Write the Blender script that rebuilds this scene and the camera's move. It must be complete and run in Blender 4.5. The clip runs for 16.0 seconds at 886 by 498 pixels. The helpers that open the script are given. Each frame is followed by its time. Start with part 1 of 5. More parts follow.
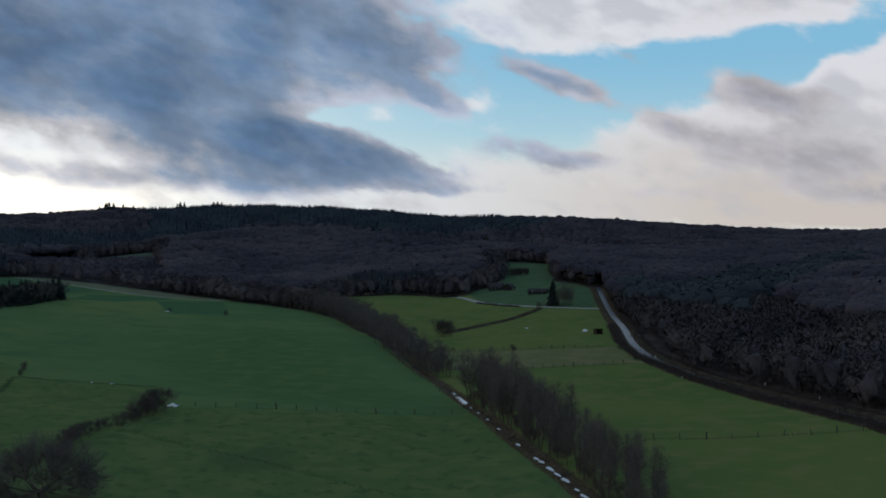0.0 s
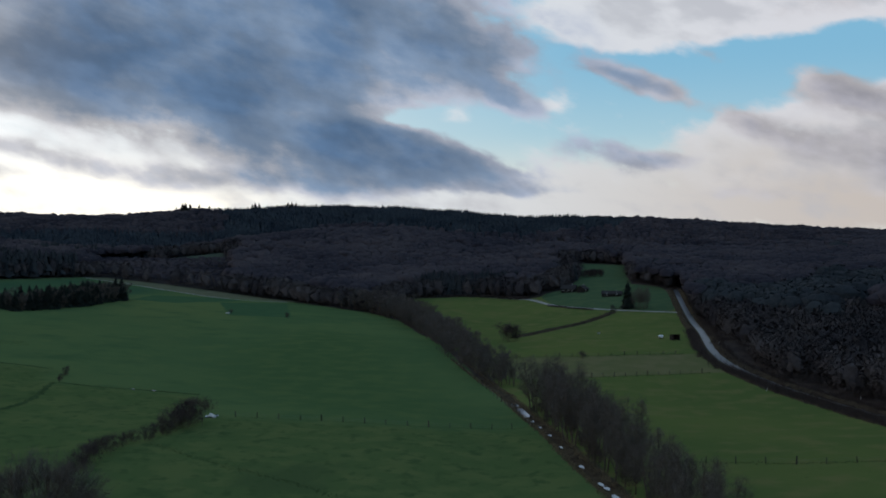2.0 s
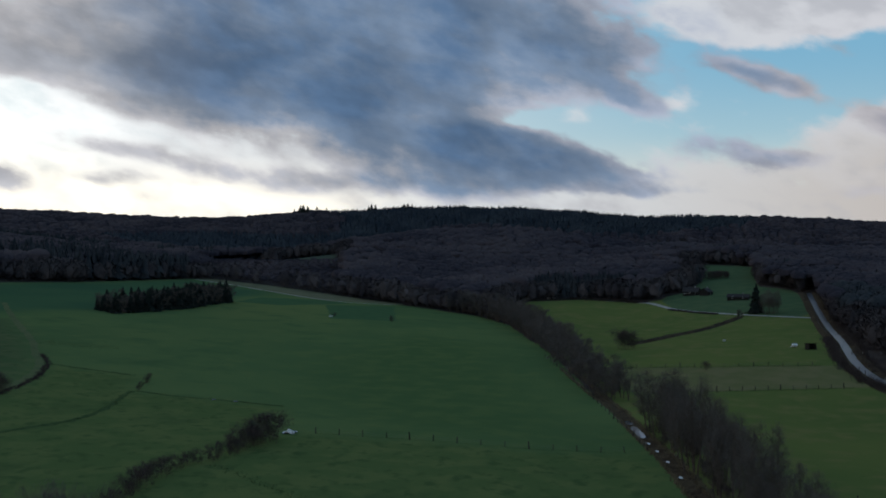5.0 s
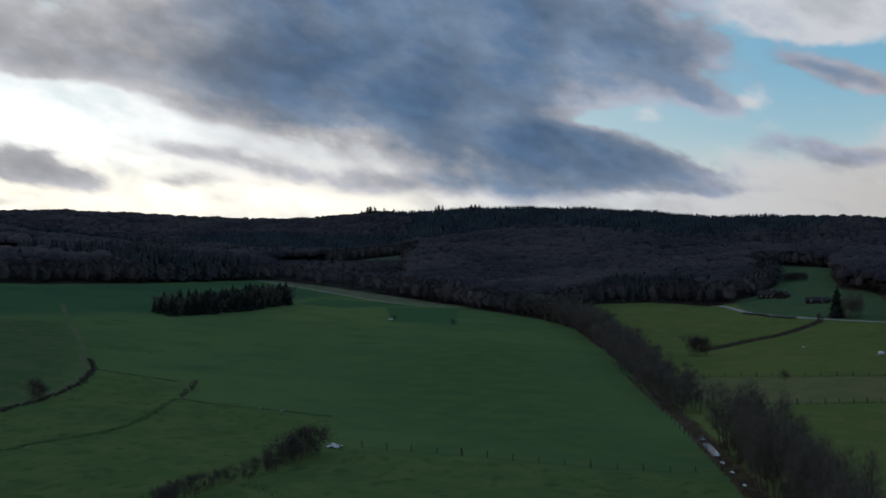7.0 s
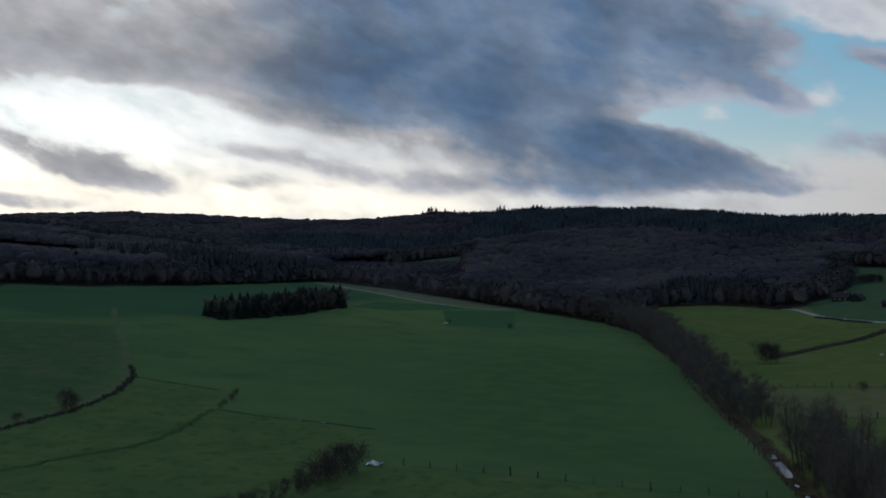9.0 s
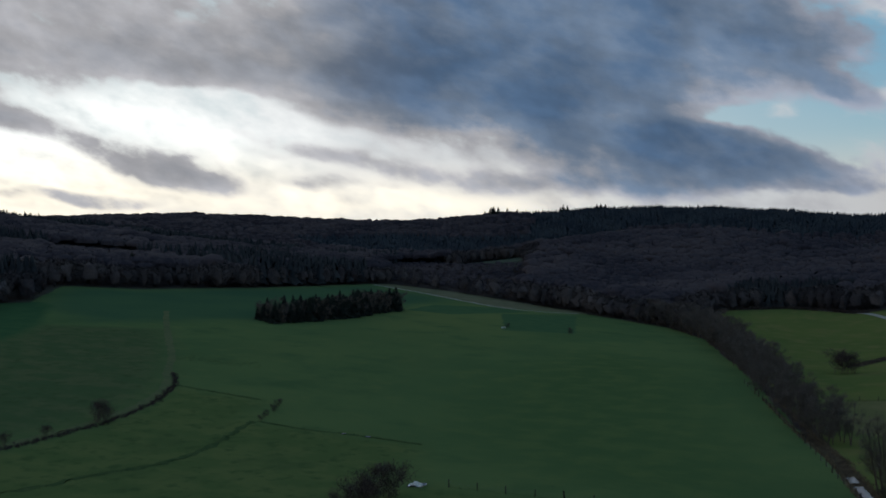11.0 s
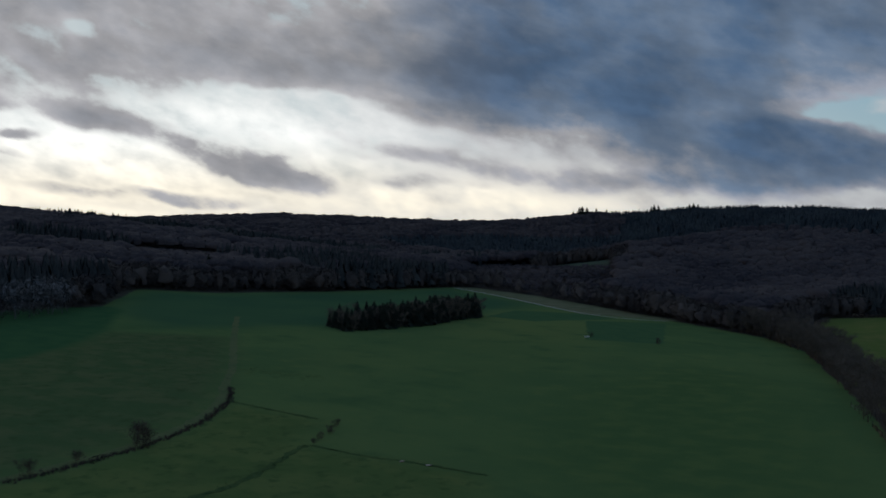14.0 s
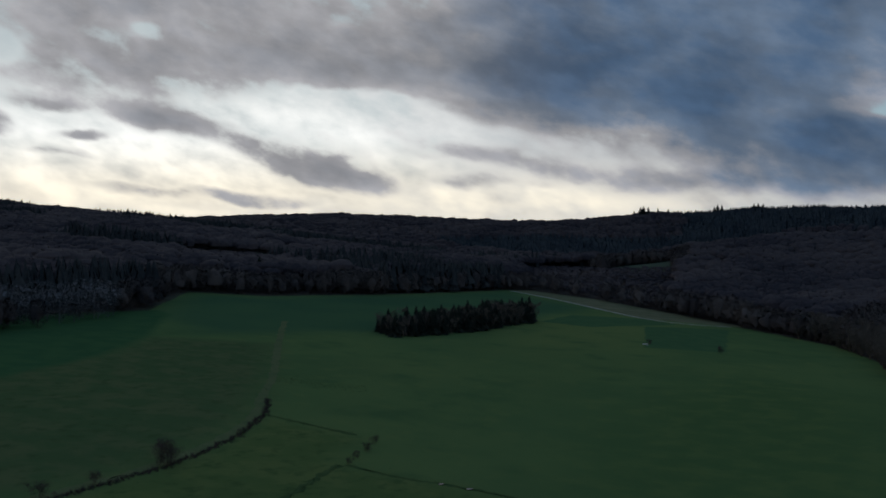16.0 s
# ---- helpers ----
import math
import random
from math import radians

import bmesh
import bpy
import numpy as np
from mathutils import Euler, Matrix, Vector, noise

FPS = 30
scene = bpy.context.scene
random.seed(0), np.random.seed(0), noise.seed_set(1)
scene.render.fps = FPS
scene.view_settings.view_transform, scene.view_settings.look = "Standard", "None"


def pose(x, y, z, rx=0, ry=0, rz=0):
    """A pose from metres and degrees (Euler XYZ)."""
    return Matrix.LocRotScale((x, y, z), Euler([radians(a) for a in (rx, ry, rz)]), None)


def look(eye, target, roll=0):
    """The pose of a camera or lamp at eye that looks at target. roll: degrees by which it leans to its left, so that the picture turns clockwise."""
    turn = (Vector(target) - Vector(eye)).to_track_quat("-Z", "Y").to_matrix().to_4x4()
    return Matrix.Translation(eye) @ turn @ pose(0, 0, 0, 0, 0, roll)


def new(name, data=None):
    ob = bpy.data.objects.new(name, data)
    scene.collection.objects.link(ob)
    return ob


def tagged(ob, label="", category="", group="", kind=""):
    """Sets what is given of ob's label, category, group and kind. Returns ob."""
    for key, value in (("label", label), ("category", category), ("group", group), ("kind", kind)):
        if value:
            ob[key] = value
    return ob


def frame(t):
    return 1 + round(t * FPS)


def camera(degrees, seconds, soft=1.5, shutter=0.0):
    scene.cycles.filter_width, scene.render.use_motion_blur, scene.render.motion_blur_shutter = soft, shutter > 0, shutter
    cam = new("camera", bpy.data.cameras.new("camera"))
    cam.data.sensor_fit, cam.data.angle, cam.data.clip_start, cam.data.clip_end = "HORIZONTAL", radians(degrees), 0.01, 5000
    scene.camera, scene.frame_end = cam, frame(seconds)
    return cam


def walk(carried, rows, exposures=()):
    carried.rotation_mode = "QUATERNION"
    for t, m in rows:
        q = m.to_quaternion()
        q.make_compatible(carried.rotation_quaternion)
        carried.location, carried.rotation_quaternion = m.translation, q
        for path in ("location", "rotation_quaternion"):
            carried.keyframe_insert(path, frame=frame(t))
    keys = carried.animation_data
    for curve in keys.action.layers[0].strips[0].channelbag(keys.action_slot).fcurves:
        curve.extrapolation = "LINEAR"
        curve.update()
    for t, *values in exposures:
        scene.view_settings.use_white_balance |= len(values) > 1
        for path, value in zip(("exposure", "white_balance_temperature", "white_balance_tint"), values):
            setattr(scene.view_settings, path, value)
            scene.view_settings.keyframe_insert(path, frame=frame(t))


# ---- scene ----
# Seconds, eye, then yaw to the left, pitch up and roll in degrees.
cam = camera(45.74, 16.0, soft=1.8)
PATH = [
    (0.0, -0.00, -0.00, 45.00, -0.000, -0.028, 0.115),
    (0.5, 1.30, 6.26, 44.89, 0.810, -0.017, 0.131),
    (1.0, 2.54, 12.45, 44.79, 1.770, -0.005, 0.144),
    (1.5, 3.69, 18.52, 44.68, 2.956, 0.008, 0.150),
    (2.0, 4.69, 24.41, 44.57, 4.189, 0.020, 0.146),
    (2.5, 5.50, 30.06, 44.46, 5.347, 0.033, 0.131),
    (3.0, 6.07, 35.41, 44.35, 6.460, 0.047, 0.107),
    (3.5, 6.41, 40.47, 44.24, 7.571, 0.060, 0.081),
    (4.0, 6.58, 45.30, 44.15, 8.661, 0.073, 0.057),
    (4.5, 6.64, 49.96, 44.08, 9.702, 0.086, 0.041),
    (5.0, 6.63, 54.49, 44.04, 10.698, 0.097, 0.030),
    (5.5, 6.61, 58.97, 44.04, 11.662, 0.108, 0.022),
    (6.0, 6.61, 63.40, 44.08, 12.606, 0.119, 0.014),
    (6.5, 6.60, 67.80, 44.17, 13.544, 0.128, 0.002),
    (7.0, 6.57, 72.13, 44.29, 14.483, 0.137, -0.015),
    (7.5, 6.49, 76.40, 44.43, 15.404, 0.144, -0.040),
    (8.0, 6.34, 80.59, 44.60, 16.285, 0.151, -0.070),
    (8.5, 6.10, 84.69, 44.78, 17.115, 0.157, -0.102),
    (9.0, 5.78, 88.71, 44.99, 17.935, 0.162, -0.132),
    (9.5, 5.39, 92.67, 45.21, 18.786, 0.166, -0.155),
    (10.0, 4.93, 96.60, 45.46, 19.663, 0.168, -0.170),
    (10.5, 4.42, 100.51, 45.74, 20.546, 0.169, -0.172),
    (11.0, 3.87, 104.41, 46.06, 21.416, 0.169, -0.164),
    (11.5, 3.28, 108.31, 46.41, 22.254, 0.167, -0.147),
    (12.0, 2.65, 112.20, 46.79, 23.050, 0.165, -0.125),
    (12.5, 1.97, 116.09, 47.19, 23.828, 0.161, -0.099),
    (13.0, 1.26, 119.97, 47.61, 24.622, 0.156, -0.072),
    (13.5, 0.49, 123.83, 48.05, 25.453, 0.150, -0.046),
    (14.0, -0.31, 127.67, 48.50, 26.308, 0.142, -0.021),
    (14.5, -1.15, 131.50, 48.95, 27.159, 0.134, 0.003),
    (15.0, -2.01, 135.31, 49.42, 27.988, 0.126, 0.027),
    (15.5, -2.90, 139.12, 49.89, 28.798, 0.116, 0.050),
    (16.0, -3.79, 142.93, 50.36, 29.598, 0.107, 0.073),
]

EXPOSURES = [(0.0, 0.02), (3.5, -0.1), (7.0, -0.22), (9.0, -0.3), (12.5, -0.46), (16.0, -0.66)]


def aim(x, y, z, yaw, pitch, roll):
    a, b = radians(yaw), radians(pitch)
    ahead = Vector((-math.sin(a) * math.cos(b), math.cos(a) * math.cos(b), math.sin(b)))
    return look((x, y, z), Vector((x, y, z)) + 10 * ahead, roll)


walk(cam, [(row[0], aim(*row[1:])) for row in PATH], EXPOSURES)

# ---------------------------------------------------------------- world and light
SUN_AZ, SUN_EL = 46.0, 4.5  # degrees left of +y, and above the horizon


def build_world():
    w = bpy.data.worlds.new("sky")
    scene.world = w
    w.use_nodes = True
    nt = w.node_tree
    nt.nodes.clear()
    N, L = nt.nodes, nt.links

    def put(sock, v):
        if hasattr(v, "links"):
            L.new(v, sock)
        else:
            sock.default_value = v

    def M(op, a, b=0.0, c=0.0):
        n = N.new("ShaderNodeMath")
        n.operation = op
        for s, v in zip(n.inputs, (a, b, c)):
            put(s, v)
        return n.outputs[0]

    def ramp(v, lo, hi, to0=0.0, to1=1.0):
        n = N.new("ShaderNodeMapRange")
        n.interpolation_type = "SMOOTHSTEP"
        for s, q in zip(n.inputs, (v, lo, hi, to0, to1)):
            put(s, q)
        return n.outputs[0]

    def mix(f, a, b):
        n = N.new("ShaderNodeMix")
        n.data_type = "RGBA"
        put(n.inputs[0], f)
        for s, v in ((n.inputs[6], a), (n.inputs[7], b)):
            put(s, v if hasattr(v, "links") else (*v, 1))
        return n.outputs[2]

    def grain(vec, scale, detail=6.0, rough=0.55):
        n = N.new("ShaderNodeTexNoise")
        n.inputs["Scale"].default_value, n.inputs["Detail"].default_value = scale, detail
        n.inputs["Roughness"].default_value = rough
        L.new(vec, n.inputs["Vector"])
        return n.outputs["Fac"]

    def vec(x, y, z):
        n = N.new("ShaderNodeCombineXYZ")
        for s, v in zip(n.inputs, (x, y, z)):
            put(s, v)
        return n.outputs[0]

    co = N.new("ShaderNodeTexCoord").outputs["Generated"]
    sep = N.new("ShaderNodeSeparateXYZ")
    L.new(co, sep.inputs[0])
    az0 = M("MULTIPLY", M("ARCTAN2", M("MULTIPLY", sep.outputs[0], -1.0), sep.outputs[1]), 57.2958)
    el0 = M("MULTIPLY", M("ARCSINE", sep.outputs[2]), 57.2958)

    def field(da, de, layer, scale, detail, rough):
        """Cloud grain drawn out along gently falling streaks; da, de: shift in degrees."""
        a, e = M("ADD", az0, da), M("ADD", el0, de)
        return grain(vec(a, M("ADD", M("MULTIPLY", e, 1.75), M("MULTIPLY", a, -0.38)), layer), scale, detail, rough)

    big, big2 = field(0.0, 0.0, 0.0, 0.16, 4.0, 0.5), field(71.0, 0.0, 3.0, 0.2, 4.0, 0.5)
    fine, soft = field(0.0, 0.0, 9.0, 0.34, 7.0, 0.5), field(0.0, 0.0, 21.0, 0.13, 3.0, 0.45)
    wisp = field(0.0, 0.0, 33.0, 1.0, 9.0, 0.6)
    # the side of each billow that looks towards the sun
    lit = M("ADD", M("SUBTRACT", fine, field(0.7, -0.45, 9.0, 0.34, 7.0, 0.5)), M("MULTIPLY", M("SUBTRACT", soft, field(1.6, -0.9, 21.0, 0.13, 3.0, 0.45)), 1.2))
    az = M("ADD", az0, M("MULTIPLY", M("SUBTRACT", big, 0.5), 3.4))
    el = M("ADD", el0, M("MULTIPLY", M("SUBTRACT", big2, 0.5), 1.8))

    def blobs(*groups):
        total = 0.0
        for a, e, su, sv, rot, weight in sum(groups, ()):
            c, s = math.cos(radians(rot)), math.sin(radians(rot))
            da, de = M("SUBTRACT", az, a), M("SUBTRACT", el, e)
            u = M("MULTIPLY", M("ADD", M("MULTIPLY", da, c), M("MULTIPLY", de, s)), 1 / su)
            v = M("MULTIPLY", M("SUBTRACT", M("MULTIPLY", de, c), M("MULTIPLY", da, s)), 1 / sv)
            r2 = M("ADD", M("MULTIPLY", u, u), M("MULTIPLY", v, v))
            g = M("EXPONENT", M("MULTIPLY", M("MULTIPLY", r2, r2), -0.7) if weight > 0.8 else M("MULTIPLY", r2, -1.0))
            total = M("ADD", total, M("MULTIPLY", g, weight))
        return total

    body = blobs(DARK_BANK, RIGHT_CLOUDS, GREY_LAYER, SMALL_CLOUDS, SOFT_BANDS, OUTER_CLOUDS)
    rough = M("ADD", M("MULTIPLY", M("SUBTRACT", fine, 0.5), 1.1), M("MULTIPLY", M("SUBTRACT", soft, 0.5), 0.8))
    rough = M("ADD", rough, M("MULTIPLY", M("SUBTRACT", wisp, 0.5), 0.32))
    thick = M("ADD", body, M("MULTIPLY", rough, ramp(body, 0.0, 0.5, 0.4, 1.1)))
    pale = M("ADD", blobs(PALE_CLOUDS), M("MULTIPLY", rough, 1.0))
    pale_m = ramp(pale, 0.2, 0.62)
    low = ramp(el0, 6.5, 2.5)
    sunward = ramp(az0, -6.0, 24.0)

    def shine(a, e, wide, tall):
        u, v = M("MULTIPLY", M("SUBTRACT", az0, a), 1 / wide), M("MULTIPLY", M("SUBTRACT", el0, e), 1 / tall)
        return M("EXPONENT", M("MULTIPLY", M("ADD", M("MULTIPLY", u, u), M("MULTIPLY", v, v)), -1.0))

    # the low sun behind the clouds
    glow = M("MAXIMUM", shine(SUN_AZ - 2.0, 4.6, 18.0, 4.8), M("MULTIPLY", shine(26.0, 2.6, 11.0, 2.4), 0.75))

    sky = N.new("ShaderNodeTexSky")
    sky.sky_type, sky.sun_disc = "NISHITA", False
    sky.sun_elevation, sky.sun_rotation = radians(SUN_EL), radians(-SUN_AZ)
    clear = mix(0.85, sky.outputs[0], mix(ramp(el0, 3.0, 11.0), (5.0, 7.2, 8.1), (2.3, 5.3, 7.7)))
    clear = mix(M("MULTIPLY", sunward, 0.85), clear, (7.0, 8.0, 8.4))
    clear = mix(M("MULTIPLY", low, 0.8), clear, (8.0, 7.6, 7.0))
    peach = mix(ramp(M("ADD", el0, M("MULTIPLY", M("SUBTRACT", fine, 0.5), 5.0)), 2.5, 8.5), (5.6, 5.05, 4.7), (7.2, 7.1, 7.5))
    pale_c = mix(ramp(az0, -20.0, 10.0), peach, (7.3, 7.7, 8.1))
    pale_c = mix(ramp(M("ADD", pale, M("MULTIPLY", lit, -2.2)), 0.75, 1.5, 0.0, 0.65), pale_c, (4.7, 4.75, 5.2))
    col = mix(M("MULTIPLY", pale_m, 0.94), clear, pale_c)
    veil = M("ADD", 0.08, M("MULTIPLY", M("ADD", M("ADD", fine, wisp), M("MULTIPLY", lit, 1.4)), 0.74))
    col = mix(M("MULTIPLY", glow, veil), col, mix(low, (16.2, 16.4, 16.0), (17.8, 16.3, 13.2)))
    lilac = mix(sunward, mix(ramp(az0, -12.0, -2.0), (4.6, 4.5, 4.8), (3.5, 4.0, 5.1)), (5.5, 5.5, 5.8))
    slate = mix(ramp(az0, 18.0, 34.0), mix(ramp(az0, -14.0, -3.0), (3.2, 3.2, 3.7), (1.9, 2.62, 3.75)), (3.8, 3.95, 4.35))
    deep = mix(ramp(az0, 20.0, 34.0), (0.92, 1.6, 2.75), (2.4, 2.65, 3.1))
    # unseen overhead: darker blue between thin clouds, set to dim and cool the ground
    col = mix(M("MULTIPLY", ramp(el0, 16.0, 40.0), 0.8), col, (1.5, 2.9, 5.2))
    under = mix(ramp(thick, 0.32, 0.84), lilac, slate)
    under = mix(ramp(thick, 0.72, 1.4), under, deep)
    bright = N.new("ShaderNodeMix")
    bright.data_type, bright.blend_type = "RGBA", "MULTIPLY"
    bright.inputs[0].default_value = 1.0
    L.new(under, bright.inputs[6])
    gain = ramp(lit, -0.26, 0.3, 0.86, 1.26)
    L.new(vec(gain, gain, gain), bright.inputs[7])
    col = mix(ramp(thick, 0.1, 0.43), col, bright.outputs[2])
    bg = N.new("ShaderNodeBackground")
    L.new(col, bg.inputs["Color"])
    bg.inputs["Strength"].default_value = 0.1
    out = N.new("ShaderNodeOutputWorld")
    L.new(bg.outputs[0], out.inputs["Surface"])


# azimuth, height, half width, half height, slant (degrees), weight
DARK_BANK = (
    (13.0, 12.0, 12.0, 3.4, 4, 0.86), (25.0, 11.5, 7.0, 3.6, 10, 0.66), (24.4, 7.8, 3.6, 1.9, 25, 0.66), (6.5, 5.2, 7.0, 1.2, 9, 0.85),
    (10.5, 8.0, 5.5, 2.0, 10, 0.62), (16.5, 8.2, 3.0, 1.5, 10, 0.2), (2.5, 10.6, 3.0, 1.8, 20, 0.35), (0.8, 8.4, 2.4, 0.6, 22, 0.4),
    (20.5, 8.3, 5.0, 2.0, 18, 0.5), (14.5, 8.0, 3.2, 1.3, 8, 0.35), (14.5, 6.2, 4.0, 1.2, 18, 0.3), (8.0, 6.9, 3.0, 1.1, 8, 0.3), (5.0, 7.15, 1.3, 0.4, 0, -0.8), (18.6, 5.6, 3.2, 0.7, 38, -0.2),
)
RIGHT_CLOUDS = (
    (-5.8, 9.2, 2.9, 0.75, 25, 0.75), (-10.0, 10.2, 1.2, 0.4, 25, 0.3), (-17.2, 7.9, 3.4, 0.95, 16, 0.62), (-12.8, 6.3, 3.4, 1.0, 22, 0.42),
    (-4.5, 5.2, 2.6, 0.8, 8, 0.4), (-7.6, 4.5, 1.9, 0.65, 0, 0.45), (-20.5, 4.4, 5.5, 1.5, 12, 0.4), (-23.0, 3.0, 3.0, 0.4, 0, 0.3), (-16.0, 12.4, 5.0, 0.8, 0, 0.16),
)
GREY_LAYER = (
    (43.0, 12.3, 13.0, 3.3, 2, 0.58), (36.0, 10.2, 5.0, 1.4, 8, 0.18), (45.6, 11.5, 0.8, 0.6, 0, -0.55), (53.0, 10.5, 1.6, 0.8, 20, -0.5), (35.2, 12.1, 0.9, 0.35, 0, -0.3),
    (40.5, 9.4, 12.5, 1.2, 0, 0.27), (33.0, 7.4, 6.0, 1.0, 8, -0.36), (24.0, 6.2, 6.0, 1.3, 15, -0.34),
)
SMALL_CLOUDS = (
    (37.6, 4.6, 4.4, 0.85, 15, 0.46), (36.4, 5.2, 3.4, 0.95, 14, 0.44), (34.6, 3.9, 2.2, 0.6, 14, 0.3), (44.6, 6.8, 2.9, 0.7, 13, 0.6), (48.3, 5.8, 1.5, 0.28, 4, 0.6),
    (53.4, 6.3, 1.6, 0.6, 20, 0.6), (49.3, 4.9, 1.8, 0.36, 10, 0.5), (50.2, 7.4, 1.9, 0.4, 8, 0.45), (43.0, 3.1, 5.5, 0.32, 2, 0.34), (40.0, 2.6, 4.0, 0.3, 2, 0.26),
    (30.5, 7.2, 1.0, 0.3, 20, 0.2), (31.0, 5.3, 1.8, 0.3, 16, 0.18), (28.6, 3.4, 1.6, 0.28, 10, 0.16),
)
SOFT_BANDS = (
    (17.0, 5.4, 9.0, 2.2, 12, 0.2), (27.5, 7.0, 5.0, 2.4, 20, 0.2), (23.0, 4.2, 3.0, 0.45, 10, 0.2), (16.0, 3.7, 6.0, 0.6, 3, 0.3), (9.0, 4.1, 6.5, 1.0, 6, 0.45),
    (2.0, 3.4, 7.0, 0.4, 2, 0.2), (29.0, 5.6, 3.0, 0.5, 12, 0.22), (32.5, 6.7, 2.4, 0.4, 10, 0.2), (27.0, 3.6, 4.0, 0.35, 4, 0.18), (-12.0, 2.9, 6.0, 0.4, 2, 0.2),
)
# unseen clouds all round, thinned behind the camera to brighten surfaces facing it
OUTER_CLOUDS = (
    (75.0, 9.0, 14.0, 5.0, 0, 0.6), (-45.0, 9.0, 14.0, 4.0, 0, 0.5), (130.0, 14.0, 30.0, 8.0, 0, 0.3), (-110.0, 14.0, 30.0, 8.0, 0, 0.3),
    (0.0, 24.0, 180.0, 7.0, 0, 0.5), (180.0, 15.0, 30.0, 8.0, 0, 0.25), (-180.0, 15.0, 30.0, 8.0, 0, 0.25),
)
PALE_CLOUDS = (
    (-10.0, 13.0, 10.0, 2.0, -3, 1.0), (-20.0, 13.2, 6.0, 1.6, 0, 0.7), (-22.5, 8.3, 3.6, 1.7, -10, 0.95), (-17.0, 5.0, 8.5, 2.6, 0, 0.9), (-3.0, 4.0, 6.0, 1.0, 0, 0.5),
    (14.0, 4.4, 12.0, 2.6, 0, 0.8), (0.0, 2.2, 60.0, 1.3, 0, 0.7), (28.0, 9.0, 8.0, 5.0, 0, 0.5), (3.4, 7.2, 1.2, 0.5, 0, 0.42), (-2.0, 8.0, 1.4, 0.5, 20, 0.34),
    # unseen pale cloud behind and beside, added light on what faces the camera
    (120.0, 10.0, 60.0, 10.0, 0, 0.5), (-100.0, 10.0, 60.0, 10.0, 0, 0.5),
)
build_world()
sun = new("sun", bpy.data.lights.new("sun", "SUN"))
sun.data.energy, sun.data.angle, sun.data.color = 0.3, radians(25), (1.0, 0.93, 0.84)
sun.matrix_basis = look((0, 0, 0), (math.sin(radians(SUN_AZ)), -math.cos(radians(SUN_AZ)), -math.tan(radians(16))))

# ---------------------------------------------------------------- materials


def material(name, stops, scale=1.0, detail=6.0, rough=0.85, bump=0.0, bump_scale=4.0, island=0.0, per_object=0.0, big=0.0, metal=0.0, spec=0.08, tone=0.0):
    """Noise through a colour ramp, with optional relief and variation per island or per object."""
    m = bpy.data.materials.new(name)
    m.use_nodes = True
    nt = m.node_tree
    N, L = nt.nodes, nt.links
    b = N["Principled BSDF"]
    b.inputs["Roughness"].default_value, b.inputs["Metallic"].default_value = rough, metal
    b.inputs["Specular IOR Level"].default_value = spec
    co = N.new("ShaderNodeTexCoord").outputs["Object"]
    n = N.new("ShaderNodeTexNoise")
    n.inputs["Scale"].default_value, n.inputs["Detail"].default_value = scale, detail
    L.new(co, n.inputs["Vector"])
    fac = n.outputs["Fac"]
    for amount, kind in ((island, "ShaderNodeNewGeometry"), (per_object, "ShaderNodeObjectInfo")):
        if amount:
            r = N.new(kind)
            a = N.new("ShaderNodeMath")
            a.operation = "MULTIPLY_ADD"
            L.new(r.outputs["Random Per Island" if island and kind.endswith("Geometry") else "Random"], a.inputs[0])
            a.inputs[1].default_value = amount
            s = N.new("ShaderNodeMath")
            s.operation = "ADD"
            a.inputs[2].default_value = -amount / 2
            L.new(a.outputs[0], s.inputs[0])
            L.new(fac, s.inputs[1])
            fac = s.outputs[0]
    if tone:
        r = N.new("ShaderNodeAttribute")
        r.attribute_name = "tone"
        a = N.new("ShaderNodeMath")
        a.operation = "MULTIPLY_ADD"
        L.new(r.outputs["Fac"], a.inputs[0])
        a.inputs[1].default_value = tone
        L.new(fac, a.inputs[2])
        fac = a.outputs[0]
    if big:
        n2 = N.new("ShaderNodeTexNoise")
        n2.inputs["Scale"].default_value, n2.inputs["Detail"].default_value = scale * big, 4.0
        L.new(co, n2.inputs["Vector"])
        s = N.new("ShaderNodeMath")
        s.operation = "MULTIPLY_ADD"
        s.inputs[1].default_value = 0.8
        L.new(n2.outputs["Fac"], s.inputs[0])
        s2 = N.new("ShaderNodeMath")
        s2.operation = "SUBTRACT"
        s2.inputs[1].default_value = 0.4
        L.new(fac, s2.inputs[0])
        L.new(s2.outputs[0], s.inputs[2])
        fac = s.outputs[0]
    ramp = N.new("ShaderNodeValToRGB")
    els = ramp.color_ramp.elements
    while len(els) < len(stops):
        els.new(0.5)
    for k, c in enumerate(stops):
        els[k].position = 0.3 + 0.4 * k / max(1, len(stops) - 1)
        els[k].color = (*c, 1)
    L.new(fac, ramp.inputs[0])
    L.new(ramp.outputs[0], b.inputs["Base Color"])
    if bump:
        n3 = N.new("ShaderNodeTexNoise")
        n3.inputs["Scale"].default_value, n3.inputs["Detail"].default_value = bump_scale, 8.0
        L.new(co, n3.inputs["Vector"])
        bp = N.new("ShaderNodeBump")
        bp.inputs["Strength"].default_value, bp.inputs["Distance"].default_value = bump, 0.3
        L.new(n3.outputs["Fac"], bp.inputs["Height"])
        L.new(bp.outputs[0], b.inputs["Normal"])
    return m


